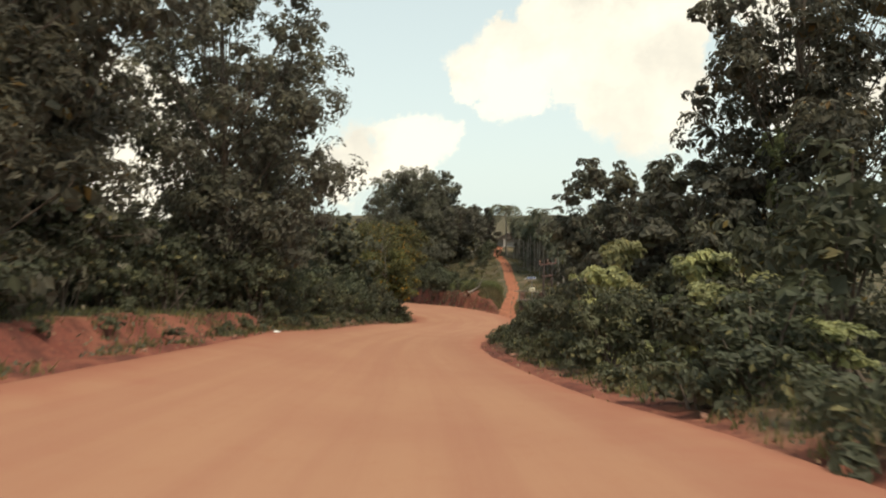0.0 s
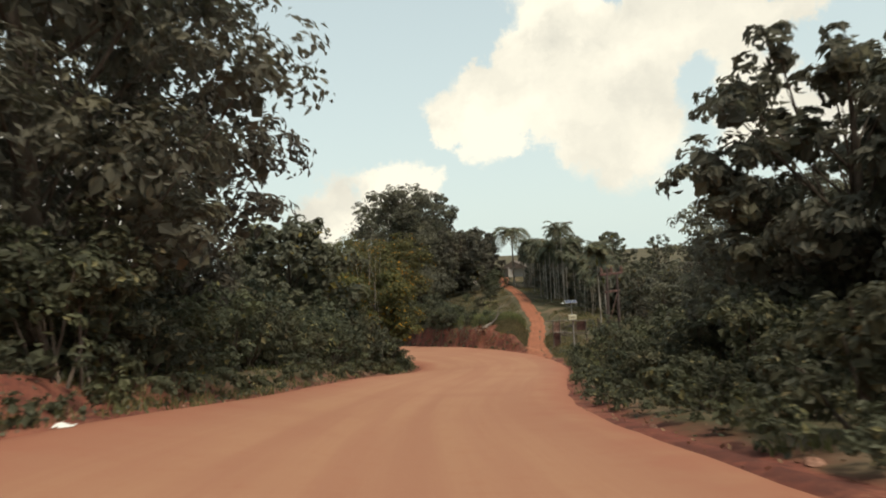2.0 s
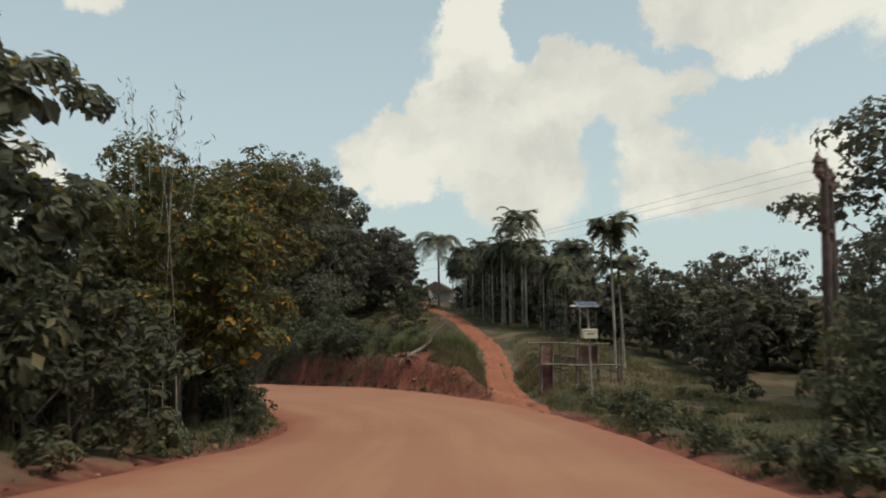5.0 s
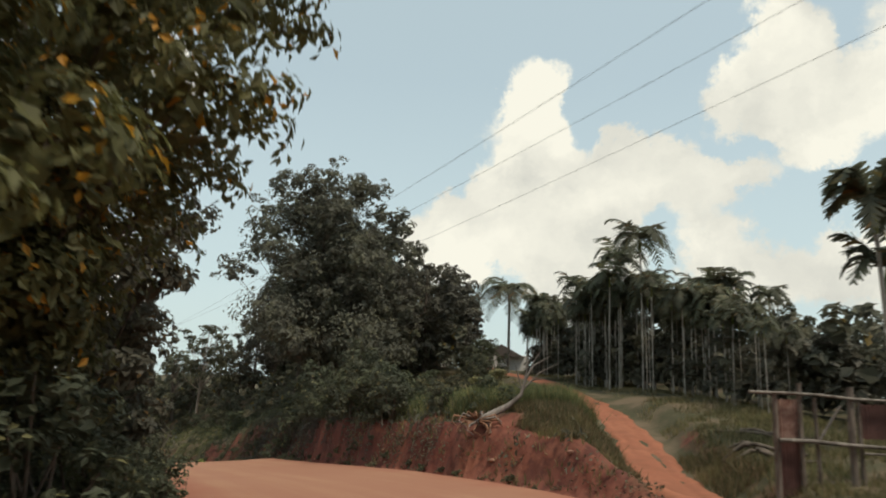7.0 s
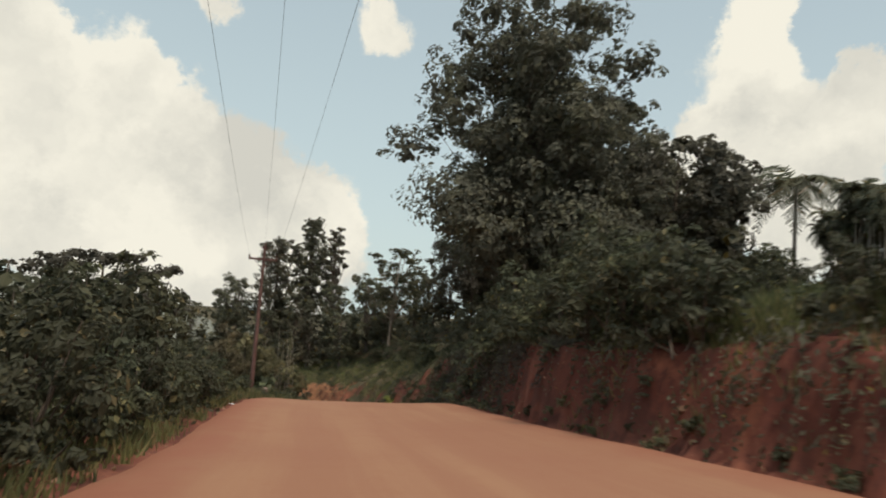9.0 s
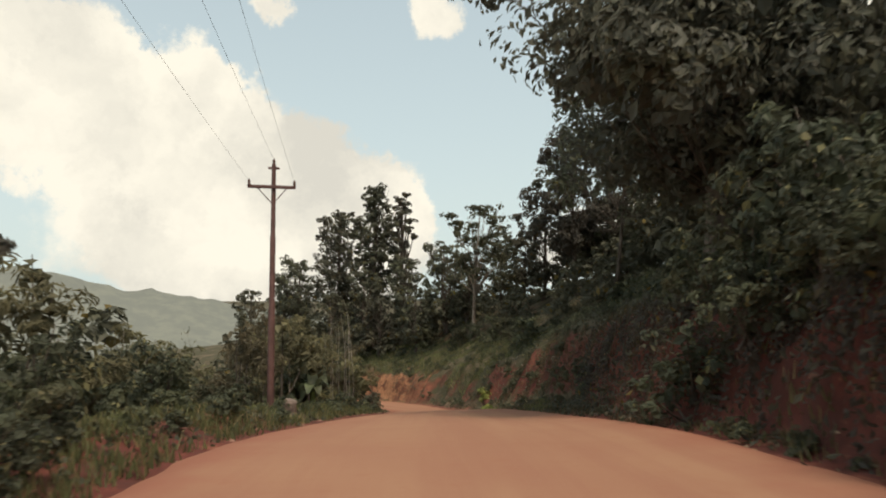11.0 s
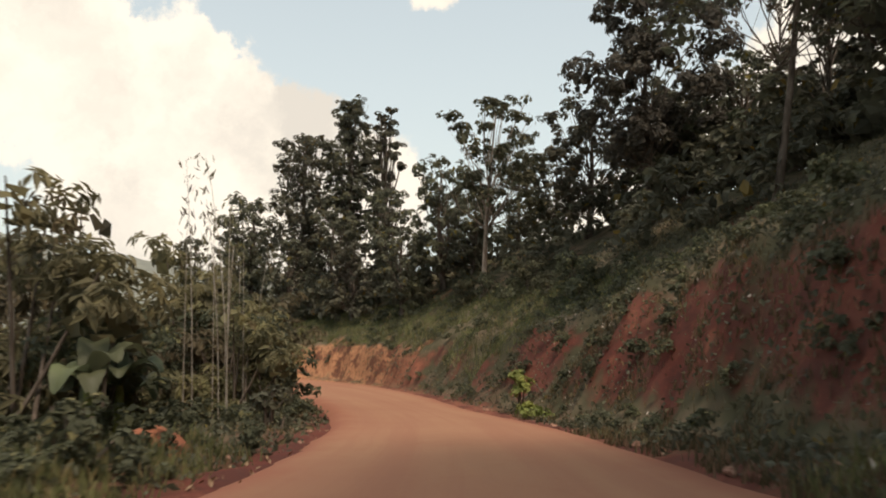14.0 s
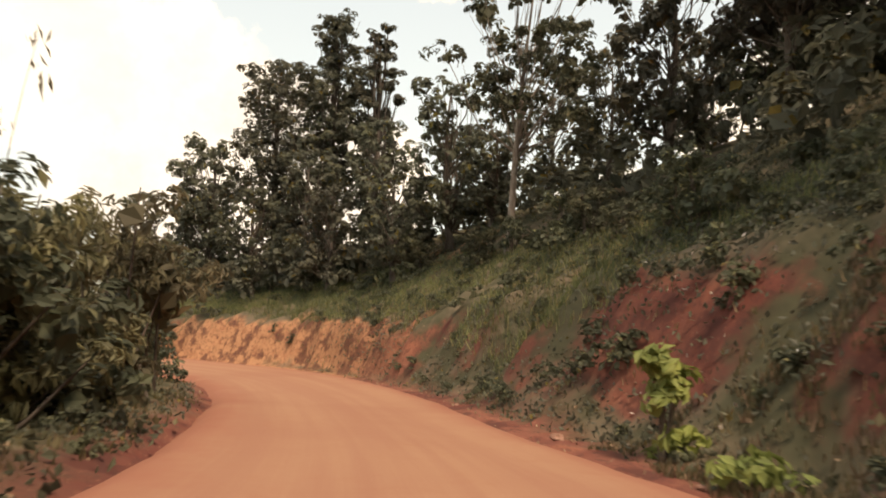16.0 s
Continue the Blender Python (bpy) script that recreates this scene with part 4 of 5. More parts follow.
LOW = [shrub(3.9, 10.2, 0.7, 0.8, "low leafy weeds at the road edge", 46, count=420, leaf_size=0.105, lobes=6), shrub(-19.6, 113, 0.8, 1.0, "low leafy weeds at the road edge", 47, count=480, leaf_size=0.12, lobes=7),
       shrub(-21.2, 119.5, 1.1, 0.9, "low leafy weeds at the road edge", 48, count=480, leaf_size=0.115, lobes=7, leaf=LEAF_MID)]
# coarser ones for the rows behind
B = [shrub(14, 14, 4, 2.4, "dark shrub among roadside trees", 49, leaf=LEAF_SHRUB, leaf_size=0.4, count=340), shrub(-13, 34, 4.4, 2.4, "dark shrub among roadside trees", 50, leaf=LEAF_SHRUB, leaf_size=0.4, count=340),
     shrub(-31, 131, 4.4, 2.6, "drooping dry shrub behind the verge", 51, leaf=LEAF_TAN, leaf_size=0.34, count=800, aspect=0.28, droop=1.0)]
WEEDS, BRUSH, SCRUB = [], [], []


def thicket(side, y0, y1, gap, near, far, seed, kinds, low, high, into=None):
    for x, y, turn, f in alongside(side, y0, y1, gap, near, far, seed):
        if nearest(np.array([x]), np.array([y]), WAY)[1][0] < 2.2:
            continue
        src, size, tall = kinds[int(f * 997) % len(kinds)], low + (high - low) * f, 0.85 + 0.3 * ((f * 31) % 1)
        if into is None:
            placed(src, x, y, size, turn, tall)
        else:
            into.append((src, x, y, size, turn, tall))


# right of the road, from the start to the fence
thicket("right", 7, 40, 2.5, 1.6, 2.9, 101, [S[0], S[1], S[0]], 0.35, 1.0)
thicket("right", 1, 34, 3.4, 3.8, 6.0, 102, [S[1], S[2], S[3]], 0.5, 1.25)
for i, (x, y, size, tall) in enumerate(((5.6, 14.2, 0.8, 0.95), (7.2, 18.6, 1.15, 1.0), (4.8, 20.6, 1.0, 1.05), (5.9, 10.2, 0.6, 0.8), (6.4, 24.2, 1.1, 1.3))):
    placed(DRAPED, x, y, size, i * 2.2, tall)
thicket("right", 34, 51, 2.2, 3.6, 6.0, 109, [S[3], S[1], S[0]], 0.7, 0.95)
thicket("right", 1, 40, 3.6, 6.5, 9.5, 103, [S[1], S[3]], 1.1, 1.5, BRUSH)
thicket("right", 40, 53, 2.0, 1.9, 3.0, 104, [S[3], S[1]], 0.5, 0.75)
thicket("right", 40, 56, 3.0, 6.0, 10.0, 105, [S[2], S[1]], 0.7, 1.0)
thicket("right", 0, 64, 1.2, 0.5, 1.2, 106, LOW, 0.7, 1.2, WEEDS)
thicket("right", 52, 70, 1.7, 0.9, 3.0, 107, LOW, 0.4, 0.75, WEEDS)
thicket("right", 52, 67, 2.2, 3.0, 7.5, 108, LOW, 0.5, 0.9, WEEDS)
# left of the road, from the start to the bend
thicket("left", 0, 30, 2.6, 3.0, 4.2, 111, [S[0], S[1], S[3]], 0.7, 1.0)
thicket("left", 0, 34, 3.2, 4.8, 7.0, 112, [S[1], S[3]], 0.9, 1.3)
thicket("left", 28, 58, 1.6, 1.7, 2.6, 113, [S[1], S[3], S[0]], 0.75, 1.0)
thicket("left", 30, 58, 3.0, 3.4, 5.2, 114, [S[1], S[3]], 1.0, 1.3)
thicket("left", 22, 66, 1.5, 0.5, 1.1, 115, LOW, 0.6, 1.0, WEEDS)
thicket("left", 0, 24, 2.6, 0.6, 2.0, 116, LOW, 0.5, 0.9, WEEDS)
# left of the road, past the bend
thicket("left", 67, 91, 1.8, 1.7, 2.8, 121, [S[1], S[3], S[0]], 0.6, 0.9)
thicket("left", 70, 95, 1.2, 0.7, 1.5, 153, [S[0], S[1]], 0.38, 0.6)
thicket("left", 67, 90, 2.8, 3.6, 6.0, 122, [S[1], S[3]], 0.9, 1.15)
thicket("left", 66, 128, 1.2, 0.5, 1.5, 123, LOW, 0.4, 0.75, WEEDS)
thicket("left", 96, 124, 1.1, 1.0, 3.4, 124, LOW, 0.45, 0.8, WEEDS)
thicket("left", 96, 122, 1.4, 3.0, 5.6, 129, LOW, 0.7, 1.1, WEEDS)
thicket("left", 101, 120, 2.0, 5.6, 7.6, 125, [S[0], S[1], S[5]], 0.7, 1.0)
thicket("left", 90, 101, 2.0, 2.4, 6.0, 130, [S[0], S[1]], 0.45, 0.7)
thicket("left", 98, 124, 2.6, 7.5, 12.0, 126, [B[0], B[1], B[2]], 0.7, 0.95, BRUSH)
thicket("left", 124, 152, 2.0, 2.6, 3.8, 127, [S[1], S[3], S[5]], 0.85, 1.12)
thicket("left", 119, 154, 2.4, 4.6, 8.0, 128, [S[3], S[5]], 1.0, 1.35)
for i, (x, y, size) in enumerate(((-27.6, 127.2, 0.9), (-29.4, 132.6, 1.05))):
    placed(S[5], x, y, size, i * 2.0)
thicket("right", 76, 104, 1.2, 0.05, 0.4, 170, LOW, 0.25, 0.45, WEEDS)
# above and on the banks right of the road
thicket("right", 80, 90, 1.2, 1.4, 3.6, 131, [S[0], S[1], LOW[0]], 0.4, 0.65)
thicket("right", 88, 104, 1.4, 1.5, 2.6, 139, [S[0], S[1]], 0.42, 0.7)
thicket("right", 85, 102, 1.7, 0.9, 1.6, 151, [S[1], S[3]], 0.55, 0.85)
thicket("right", 90, 103, 2.0, 2.2, 4.0, 152, [S[3], S[1]], 0.8, 1.15)
thicket("right", 93, 104, 2.2, 4.0, 7.5, 132, [S[1], S[0]], 0.5, 0.8)
thicket("right", 79, 90, 1.4, 1.6, 5.0, 133, LOW, 0.6, 1.1, WEEDS)
thicket("right", 84, 98, 0.8, 1.2, 2.4, 171, LOW, 0.9, 1.5, WEEDS)
thicket("right", 84, 100, 1.6, 0.35, 0.7, 172, LOW, 0.3, 0.55, WEEDS)
thicket("right", 106, 134, 0.8, 1.6, 5.0, 173, LOW, 0.5, 0.95, WEEDS)
thicket("right", 110, 160, 1.1, 2.2, 5.8, 134, LOW, 0.4, 0.85, WEEDS)
for row in range(6):
    thicket("right", 108, 156, 1.7, 1.0 + 1.25 * row, 2.6 + 1.25 * row, 160 + row, LOW, 0.3, 0.8, WEEDS)
thicket("right", 100, 112, 1.0, 2.8, 6.0, 138, LOW, 0.6, 1.0, WEEDS)
thicket("right", 100, 158, 1.6, 4.5, 9.0, 135, LOW, 0.8, 1.5, WEEDS)
thicket("right", 120, 156, 2.6, 0.8, 1.8, 136, LOW, 0.35, 0.7, WEEDS)
thicket("right", 136, 164, 2.2, 6.0, 8.0, 140, [S[2], S[0]], 0.5, 0.85)
thicket("right", 104, 165, 1.5, 8.5, 13.0, 137, [B[0], B[1]], 0.7, 1.05, BRUSH)
for i, (x, y) in enumerate(((3.2, 92), (4.8, 95), (1.6, 97), (4.2, 100), (6.2, 104), (6.4, 111), (3, 105), (5.2, 89.5), (6, 117), (2.6, 88.5), (6.6, 124))):
    placed((S[0], DRAPED, S[1])[i % 3], x, y, 0.42 + 0.05 * (i % 4), i * 2.1)
for i, (x, y, size) in enumerate(((7.0, 110, 1.0), (7.9, 112.5, 0.9), (6.2, 104.5, 0.7), (5.6, 100.5, 0.6), (6.8, 115, 0.9))):
    placed(S[(1, 3)[i % 2]], x, y, size, i * 1.9)
for i, (x, y) in enumerate(((-11.5, 149), (-12.5, 146.5), (-10, 153), (-9.2, 145), (-7.5, 141), (-14, 153))):
    placed(B[i % 2], x, y, 1.0 + 0.08 * (i % 3), i * 1.9)
for i, (x, y, size) in enumerate(((-7.6, 59.6, 0.8), (-8.2, 62.6, 0.95), (-7.4, 65.2, 0.8), (-8.4, 68.4, 0.95), (-9.6, 60.8, 1.1), (-10.2, 65.4, 1.1))):
    placed(B[i % 2], x, y, size, i * 2.3)
# dense growth further back, behind the first rows
rng = np.random.RandomState(77)
for x0, x1, y0, y1, n in ((-30, -15, 0, 60, 40), (14, 32, 0, 60, 40), (20, 36, 66, 120, 40), (15.5, 30, 71, 84, 26), (-50, -24, 88, 118, 26), (-60, -20, 158, 176, 40), (-12, 8, 130, 156, 44), (0, 14, 108, 126, 12)):
    for _ in range(n):
        x, y, f = rng.uniform(x0, x1), rng.uniform(y0, y1), rng.rand()
        if nearest(np.array([x]), np.array([y]), WAY)[1][0] > 4:
            SCRUB.append((B[int(f * 99) % 2], x, y, 0.6 + 0.5 * f, f * 40, 1.0))
# the dark floor of the grove
GLOOM = []
for i in range(64):
    k, back = rng.randint(len(front)), 2.2 + 8.0 * rng.rand()
    GLOOM.append((B[i % 2], front[k, 0] + back * 0.45 + rng.uniform(-0.5, 0.5), front[k, 1] + back * 0.8, 0.4 + 0.07 * back + 0.2 * rng.rand(), i * 1.7, 1.0))
for x0, x1, y0, y1, n in ((15, 24, 73, 84, 22), (17, 30, 84, 120, 40)):
    GLOOM += [(B[i % 2], rng.uniform(x0, x1), rng.uniform(y0, y1), 0.7 + 0.5 * rng.rand(), i * 2.3, 1.0) for i in range(n)]
mass("thicket", "dark thicket on the floor of the palm grove", "thicket", LEAF_DARK, GLOOM)
mass("undergrowth", "low leafy weeds along the verges and banks", "undergrowth", LEAF_BUSH, WEEDS)
mass("thicket", "dense green thicket behind the roadside shrubs", "thicket", LEAF_MID, BRUSH)
mass("thicket", "dark dense scrub between the trees", "thicket", LEAF_MID, SCRUB)
shrub(-18.1, 130.2, 1.5, 0.45, "bright yellow-green sapling at the foot of the bank", 60, leaf=LEAF_FRESH, leaf_size=0.18, count=420, lobes=9, clump=12)
shrub(-17.2, 128.4, 0.6, 0.75, "bright yellow-green weeds at the foot of the bank", 61, leaf=LEAF_FRESH, leaf_size=0.17, count=170, lobes=5, clump=12)


# ---- built things ----
STEEL_RUST = plain_material("rusty_steel", (0.11, 0.058, 0.05), (0.17, 0.09, 0.078), 0.7, 0.2, 3.0)
OLD_STEEL = plain_material("dull_old_steel", (0.075, 0.055, 0.05), (0.13, 0.10, 0.09), 0.8, 0.1, 4.0)
STEEL_GREY = plain_material("grey_steel", (0.30, 0.29, 0.28), (0.45, 0.44, 0.42), 0.5, 0.4, 4.0)
RUST_SHEET = plain_material("rusted_sheet", (0.24, 0.13, 0.10), (0.46, 0.32, 0.26), 0.8, 0.1, 5.0)
OLD_WOOD = bark_material("weathered_wood", (0.10, 0.080, 0.065), (0.22, 0.18, 0.15), 8.0)
DEAD_WOOD = bark_material("dead_wood", (0.13, 0.112, 0.096), (0.27, 0.235, 0.205), 6.0)
CERAMIC = plain_material("brown_ceramic", (0.10, 0.05, 0.035), (0.15, 0.08, 0.06), 0.25)
CABLE = plain_material("dark_cable", (0.05, 0.05, 0.05), (0.08, 0.08, 0.08), 0.6)
CREAM = plain_material("cream_paint", (0.62, 0.58, 0.42), (0.72, 0.68, 0.52), 0.5)
DARK_INK = plain_material("dark_paint", (0.10, 0.09, 0.06), (0.14, 0.12, 0.08), 0.6)
PANEL = plain_material("solar_cells", (0.05, 0.06, 0.10), (0.08, 0.09, 0.14), 0.2)
CONCRETE = plain_material("stained_concrete", (0.14, 0.10, 0.08), (0.24, 0.18, 0.145), 0.9)
PLASTER = plain_material("grey_plaster", (0.36, 0.33, 0.30), (0.50, 0.46, 0.42), 0.9)
THATCH = plain_material("dark_roof", (0.09, 0.07, 0.06), (0.16, 0.13, 0.11), 0.95, 0.0, 14.0)
PLASTIC = plain_material("white_plastic", (0.75, 0.75, 0.72), (0.85, 0.85, 0.82), 0.4)
STONE = plain_material("red_stone", (0.22, 0.11, 0.075), (0.36, 0.21, 0.15), 0.9, 0.0, 5.0)


def part(name, bm, mat, parent, label=""):
    me = bpy.data.meshes.new(name)
    bm.to_mesh(me)
    bm.free()
    me.materials.append(mat)
    ob = new(name, me)
    ob.parent = parent
    return tagged(ob, label)


def box(w, d, h, at=(0, 0, 0), turn=0.0, bevel=0.008):
    """A bevelled box, its middle at the given place."""
    bm = bmesh.new()
    bmesh.ops.create_cube(bm, size=1.0, matrix=Matrix.Translation(at) @ Matrix.Rotation(turn, 4, "Z") @ Matrix.Diagonal((w, d, h, 1)))
    if bevel:
        bmesh.ops.bevel(bm, geom=bm.edges[:], offset=min(bevel, 0.3 * min(w, d, h)), segments=1, affect="EDGES")
    return bm


def rod(name, points, radii, mat, parent, sides=8, label=""):
    v, f = tube(points, radii, sides)
    ob = link_mesh(name, v, f, [mat], True, parent)
    return tagged(ob, label)


def spool(at, r, h):
    """A ribbed insulator."""
    bm = bmesh.new()
    for i, (k, s) in enumerate(((0, 1.0), (0.33, 0.75), (0.62, 0.95), (0.95, 0.4))):
        bmesh.ops.create_cone(bm, cap_ends=True, segments=10, radius1=r * s, radius2=r * s * 0.6, depth=h * 0.34, matrix=Matrix.Translation(Vector(at) + Vector((0, 0, h * k))))
    return bm


# the single pole on the valley side, with its cross-arm and stay
PX, PY = -18.2, 105.3
PZ = ground_at(PX, PY)
pole = thing("utility_pole", "rust-brown stepped steel power pole with a cross-arm", "utility pole", PX, PY, PZ)
TOP = 7.65
rod("shaft", [(0, 0, -0.3), (0, 0, 0.02), (0, 0, 3.2), (0, 0, 3.24), (0, 0, 5.4), (0, 0, 5.44), (0, 0, TOP)], [0.115, 0.105, 0.10, 0.088, 0.085, 0.072, 0.066], STEEL_RUST, pole, 14)
arm_turn = math.atan2(0.52, 0.85)
ax, ay = math.cos(arm_turn), math.sin(arm_turn)
part("crossarm", box(1.45, 0.075, 0.1, (0, -0.1, TOP - 0.72), arm_turn), STEEL_RUST, pole)
part("top_bracket", box(0.34, 0.06, 0.07, (0, 0, TOP - 0.12), arm_turn), STEEL_RUST, pole)
TIPS = [(ax * 0.68, ay * 0.68 - 0.1, TOP - 0.66), (-ax * 0.68, -ay * 0.68 - 0.1, TOP - 0.66), (0, 0, TOP + 0.02)]
for tip_at in TIPS:
    part("insulator", spool(tip_at, 0.06, 0.16), CERAMIC, pole)
for side in (-1, 1):
    rod("brace", [(side * ax * 0.45, side * ay * 0.45 - 0.08, TOP - 0.74), (0, -0.05, TOP - 1.25)], [0.016, 0.016], STEEL_RUST, pole, 5)
SX, SY = PX - 2.0, PY + 3.4
stay = thing("stay_wire", "thin slanting stay wire with a guard insulator", "stay wire", SX, SY, ground_at(SX, SY))
foot_z = ground_at(SX, SY)
dx, dy, dz = PX - SX, PY - SY, PZ + TOP - 0.9 - foot_z
rod("wire", [(0, 0, -0.2), (dx * 0.5, dy * 0.5, dz * 0.5), (dx, dy, dz)], [0.011, 0.011, 0.011], CABLE, stay, 5)
part("guard_insulator", box(0.1, 0.1, 0.2, (dx * 0.88, dy * 0.88, dz * 0.88)), CERAMIC, stay)
rod("anchor_rod", [(0, 0, -0.3), (dx * 0.12, dy * 0.12, dz * 0.12)], [0.02, 0.02], STEEL_RUST, stay, 6)
block = thing("concrete_block", "stained rough concrete block at the foot of a pole", "concrete block", PX + 0.75, PY - 0.1, ground_at(PX + 0.75, PY - 0.1))
bm = box(0.38, 0.34, 0.52, (0, 0, 0.2), 0.4, 0.05)
bmesh.ops.subdivide_edges(bm, edges=bm.edges[:], cuts=2, use_grid_fill=True)
for v in bm.verts:
    v.co += Vector((noise.noise(v.co * 4), noise.noise(v.co * 4 + Vector((9, 0, 0))), noise.noise(v.co * 4 + Vector((0, 9, 0))))) * 0.05
part("body", bm, CONCRETE, block)

# the double pole on the uphill side
D1, D2 = (7.9, 53.1), (8.7, 53.9)
dz0 = ground_at(*D1)
double = thing("double_pole", "pair of tall power poles overgrown with dry creepers", "utility pole", D1[0], D1[1], dz0)
bx, by = D2[0] - D1[0], D2[1] - D1[1]
DT = 5.5
rod("shaft", [(0, 0, -0.4), (0, 0, 3), (0.05, 0, DT)], [0.085, 0.08, 0.065], OLD_STEEL, double, 12)
rod("shaft", [(bx, by, ground_at(*D2) - dz0 - 0.4), (bx, by, 3), (bx, by, DT - 0.3)], [0.085, 0.08, 0.065], OLD_STEEL, double, 12)
l = math.hypot(bx, by)
ux, uy = bx / l, by / l
turn = math.atan2(by, bx)
part("crossarm", box(2.3, 0.1, 0.12, (bx / 2, by / 2, DT - 0.35), turn), STEEL_RUST, double)
part("lower_crossarm", box(1.5, 0.08, 0.1, (bx / 2, by / 2, DT - 1.3), turn), STEEL_RUST, double)
rod("tie_bar", [(0, 0, 2.4), (bx, by, DT - 1.4)], [0.02, 0.02], STEEL_RUST, double, 5)
DTIPS = [(bx / 2 + ux * s, by / 2 + uy * s, DT - 0.28) for s in (-1.05, 0.0, 1.05)]
for tip_at in DTIPS:
    part("insulator", spool(tip_at, 0.11, 0.3), CERAMIC, double)
part("fuse_box", box(0.4, 0.3, 0.5, (bx * 0.5, by * 0.5, 1.9), turn), STEEL_GREY, double)
rngc = np.random.RandomState(9)
for k, h0 in ((0, 0.0), (1, 0.0)):
    t = rngc.rand(220)
    a = rngc.uniform(0, 6.28, 220)
    at = np.stack([bx * k + 0.2 * np.cos(a), by * k + 0.2 * np.sin(a), 0.2 + 2.6 * t ** 1.3], 1)
    v, f = leaves(at, np.stack([np.cos(a), np.sin(a), -0.5 + 0 * a], 1), 0.18, rngc, 0.35, 0.8)
    link_mesh("creeper", v, f, [LEAF_TAN], False, double)

# three wires between them, sagging over the road
for i, ((x0, y0, z0), (x1, y1, z1)) in enumerate(zip([DTIPS[0], DTIPS[1], DTIPS[2]], [TIPS[1], TIPS[2], TIPS[0]])):
    a, b = np.array([D1[0] + x0, D1[1] + y0, dz0 + z0 + 0.2]), np.array([PX + x1, PY + y1, PZ + z1 + 0.12])
    line = [tuple(a + (b - a) * t - np.array([0, 0, 0.7 * 4 * t * (1 - t)]) - a) for t in np.linspace(0, 1, 28)]
    w = thing("power_line", "thin dark overhead power line across the road", "power line", *a, group="overhead lines")
    rod("wire", line, [0.0028] * 28, CABLE, w, 5)

# the solar street lamp by the path
LX, LY = 9.0, 67.6
lamp = thing("solar_street_lamp", "slim grey solar street lamp with a cream battery box", "street lamp", LX, LY, ground_at(LX, LY))
rod("post", [(0, 0, -0.3), (0, 0, 0.02), (-0.06, 0, 2.5), (-0.10, 0, 3.55)], [0.05, 0.045, 0.042, 0.038], STEEL_GREY, lamp, 10)
bm = box(0.86, 0.56, 0.035)
bmesh.ops.transform(bm, matrix=Matrix.Translation((-0.12, 0, 3.72)) @ Matrix.Rotation(radians(20), 4, "X"), verts=bm.verts[:])
panel = part("solar_panel", bm, STEEL_GREY, lamp)
for i in range(6):
    for j in range(3):
        bm = box(0.125, 0.16, 0.006, (-0.34 + 0.136 * i, -0.18 + 0.18 * j, 0.021), 0, 0)
        bmesh.ops.transform(bm, matrix=Matrix.Translation((-0.12, 0, 3.72)) @ Matrix.Rotation(radians(20), 4, "X"), verts=bm.verts[:])
        part("cell", bm, PANEL, panel)
rod("arm", [(-0.09, 0, 3.25), (-0.36, -0.1, 3.42), (-0.66, -0.22, 3.62)], [0.022, 0.02, 0.018], STEEL_GREY, lamp, 7)
part("lamp_head", box(0.26, 0.1, 0.06, (-0.78, -0.26, 3.67), 0.35), PLASTIC, lamp, "white lamp head")
bbox = part("battery_box", box(0.56, 0.3, 0.32, (-0.07, -0.08, 2.55)), CREAM, lamp, "cream battery box")
part("lettering_bar", box(0.3, 0.006, 0.035, (-0.09, -0.236, 2.57), 0, 0), DARK_INK, bbox, "dark unreadable line of lettering")
part("lid", box(0.60, 0.34, 0.03, (-0.07, -0.08, 2.725)), CREAM, bbox)

# the fence of posts, rails and rusty sheets
FX0, FY0, FX1, FY1 = 8.1, 71.3, 11.75, 71.2
fz = -8.98
fence = thing("fence", "makeshift fence of wooden posts, poles and rusty sheets", "fence", FX0, FY0, fz)
rngf = np.random.RandomState(4)
FL = FX1 - FX0
for t, h, r in ((0.0, 1.95, 0.06), (0.145, 2.2, 0.055), (0.25, 1.9, 0.04), (0.455, 2.15, 0.075), (0.51, 1.85, 0.045), (0.74, 1.98, 0.06), (0.9, 1.75, 0.04), (1.0, 2.0, 0.07), (1.035, 1.85, 0.05)):
    x, lean_x = FL * t, rngf.normal(0, 0.035)
    g = ground_at(FX0 + x, FY0) - fz
    rod("post", [(x, 0, g - 0.3), (x + lean_x * 0.6, 0.01, h * 0.6), (x + lean_x, 0, h)], [r, r * 0.95, r * 0.85], OLD_WOOD, fence, 6)
for h, a, b, r in ((1.98, -0.17, 0.88, 0.038), (1.02, 0.0, 1.02, 0.05), (0.88, 0.5, 0.98, 0.03)):
    rod("rail", [(FL * t, -0.09, h + 0.02 * math.sin(9 * t) - 0.13 * t) for t in np.linspace(a, b, 6)], [r, r, r * 0.95, r * 0.9, r * 0.85, r * 0.8], DEAD_WOOD, fence, 6)
rod("brace", [(FL * 0.27, 0.1, 1.0), (FL * 0.42, 0.12, 1.75)], [0.03, 0.025], DEAD_WOOD, fence, 5)
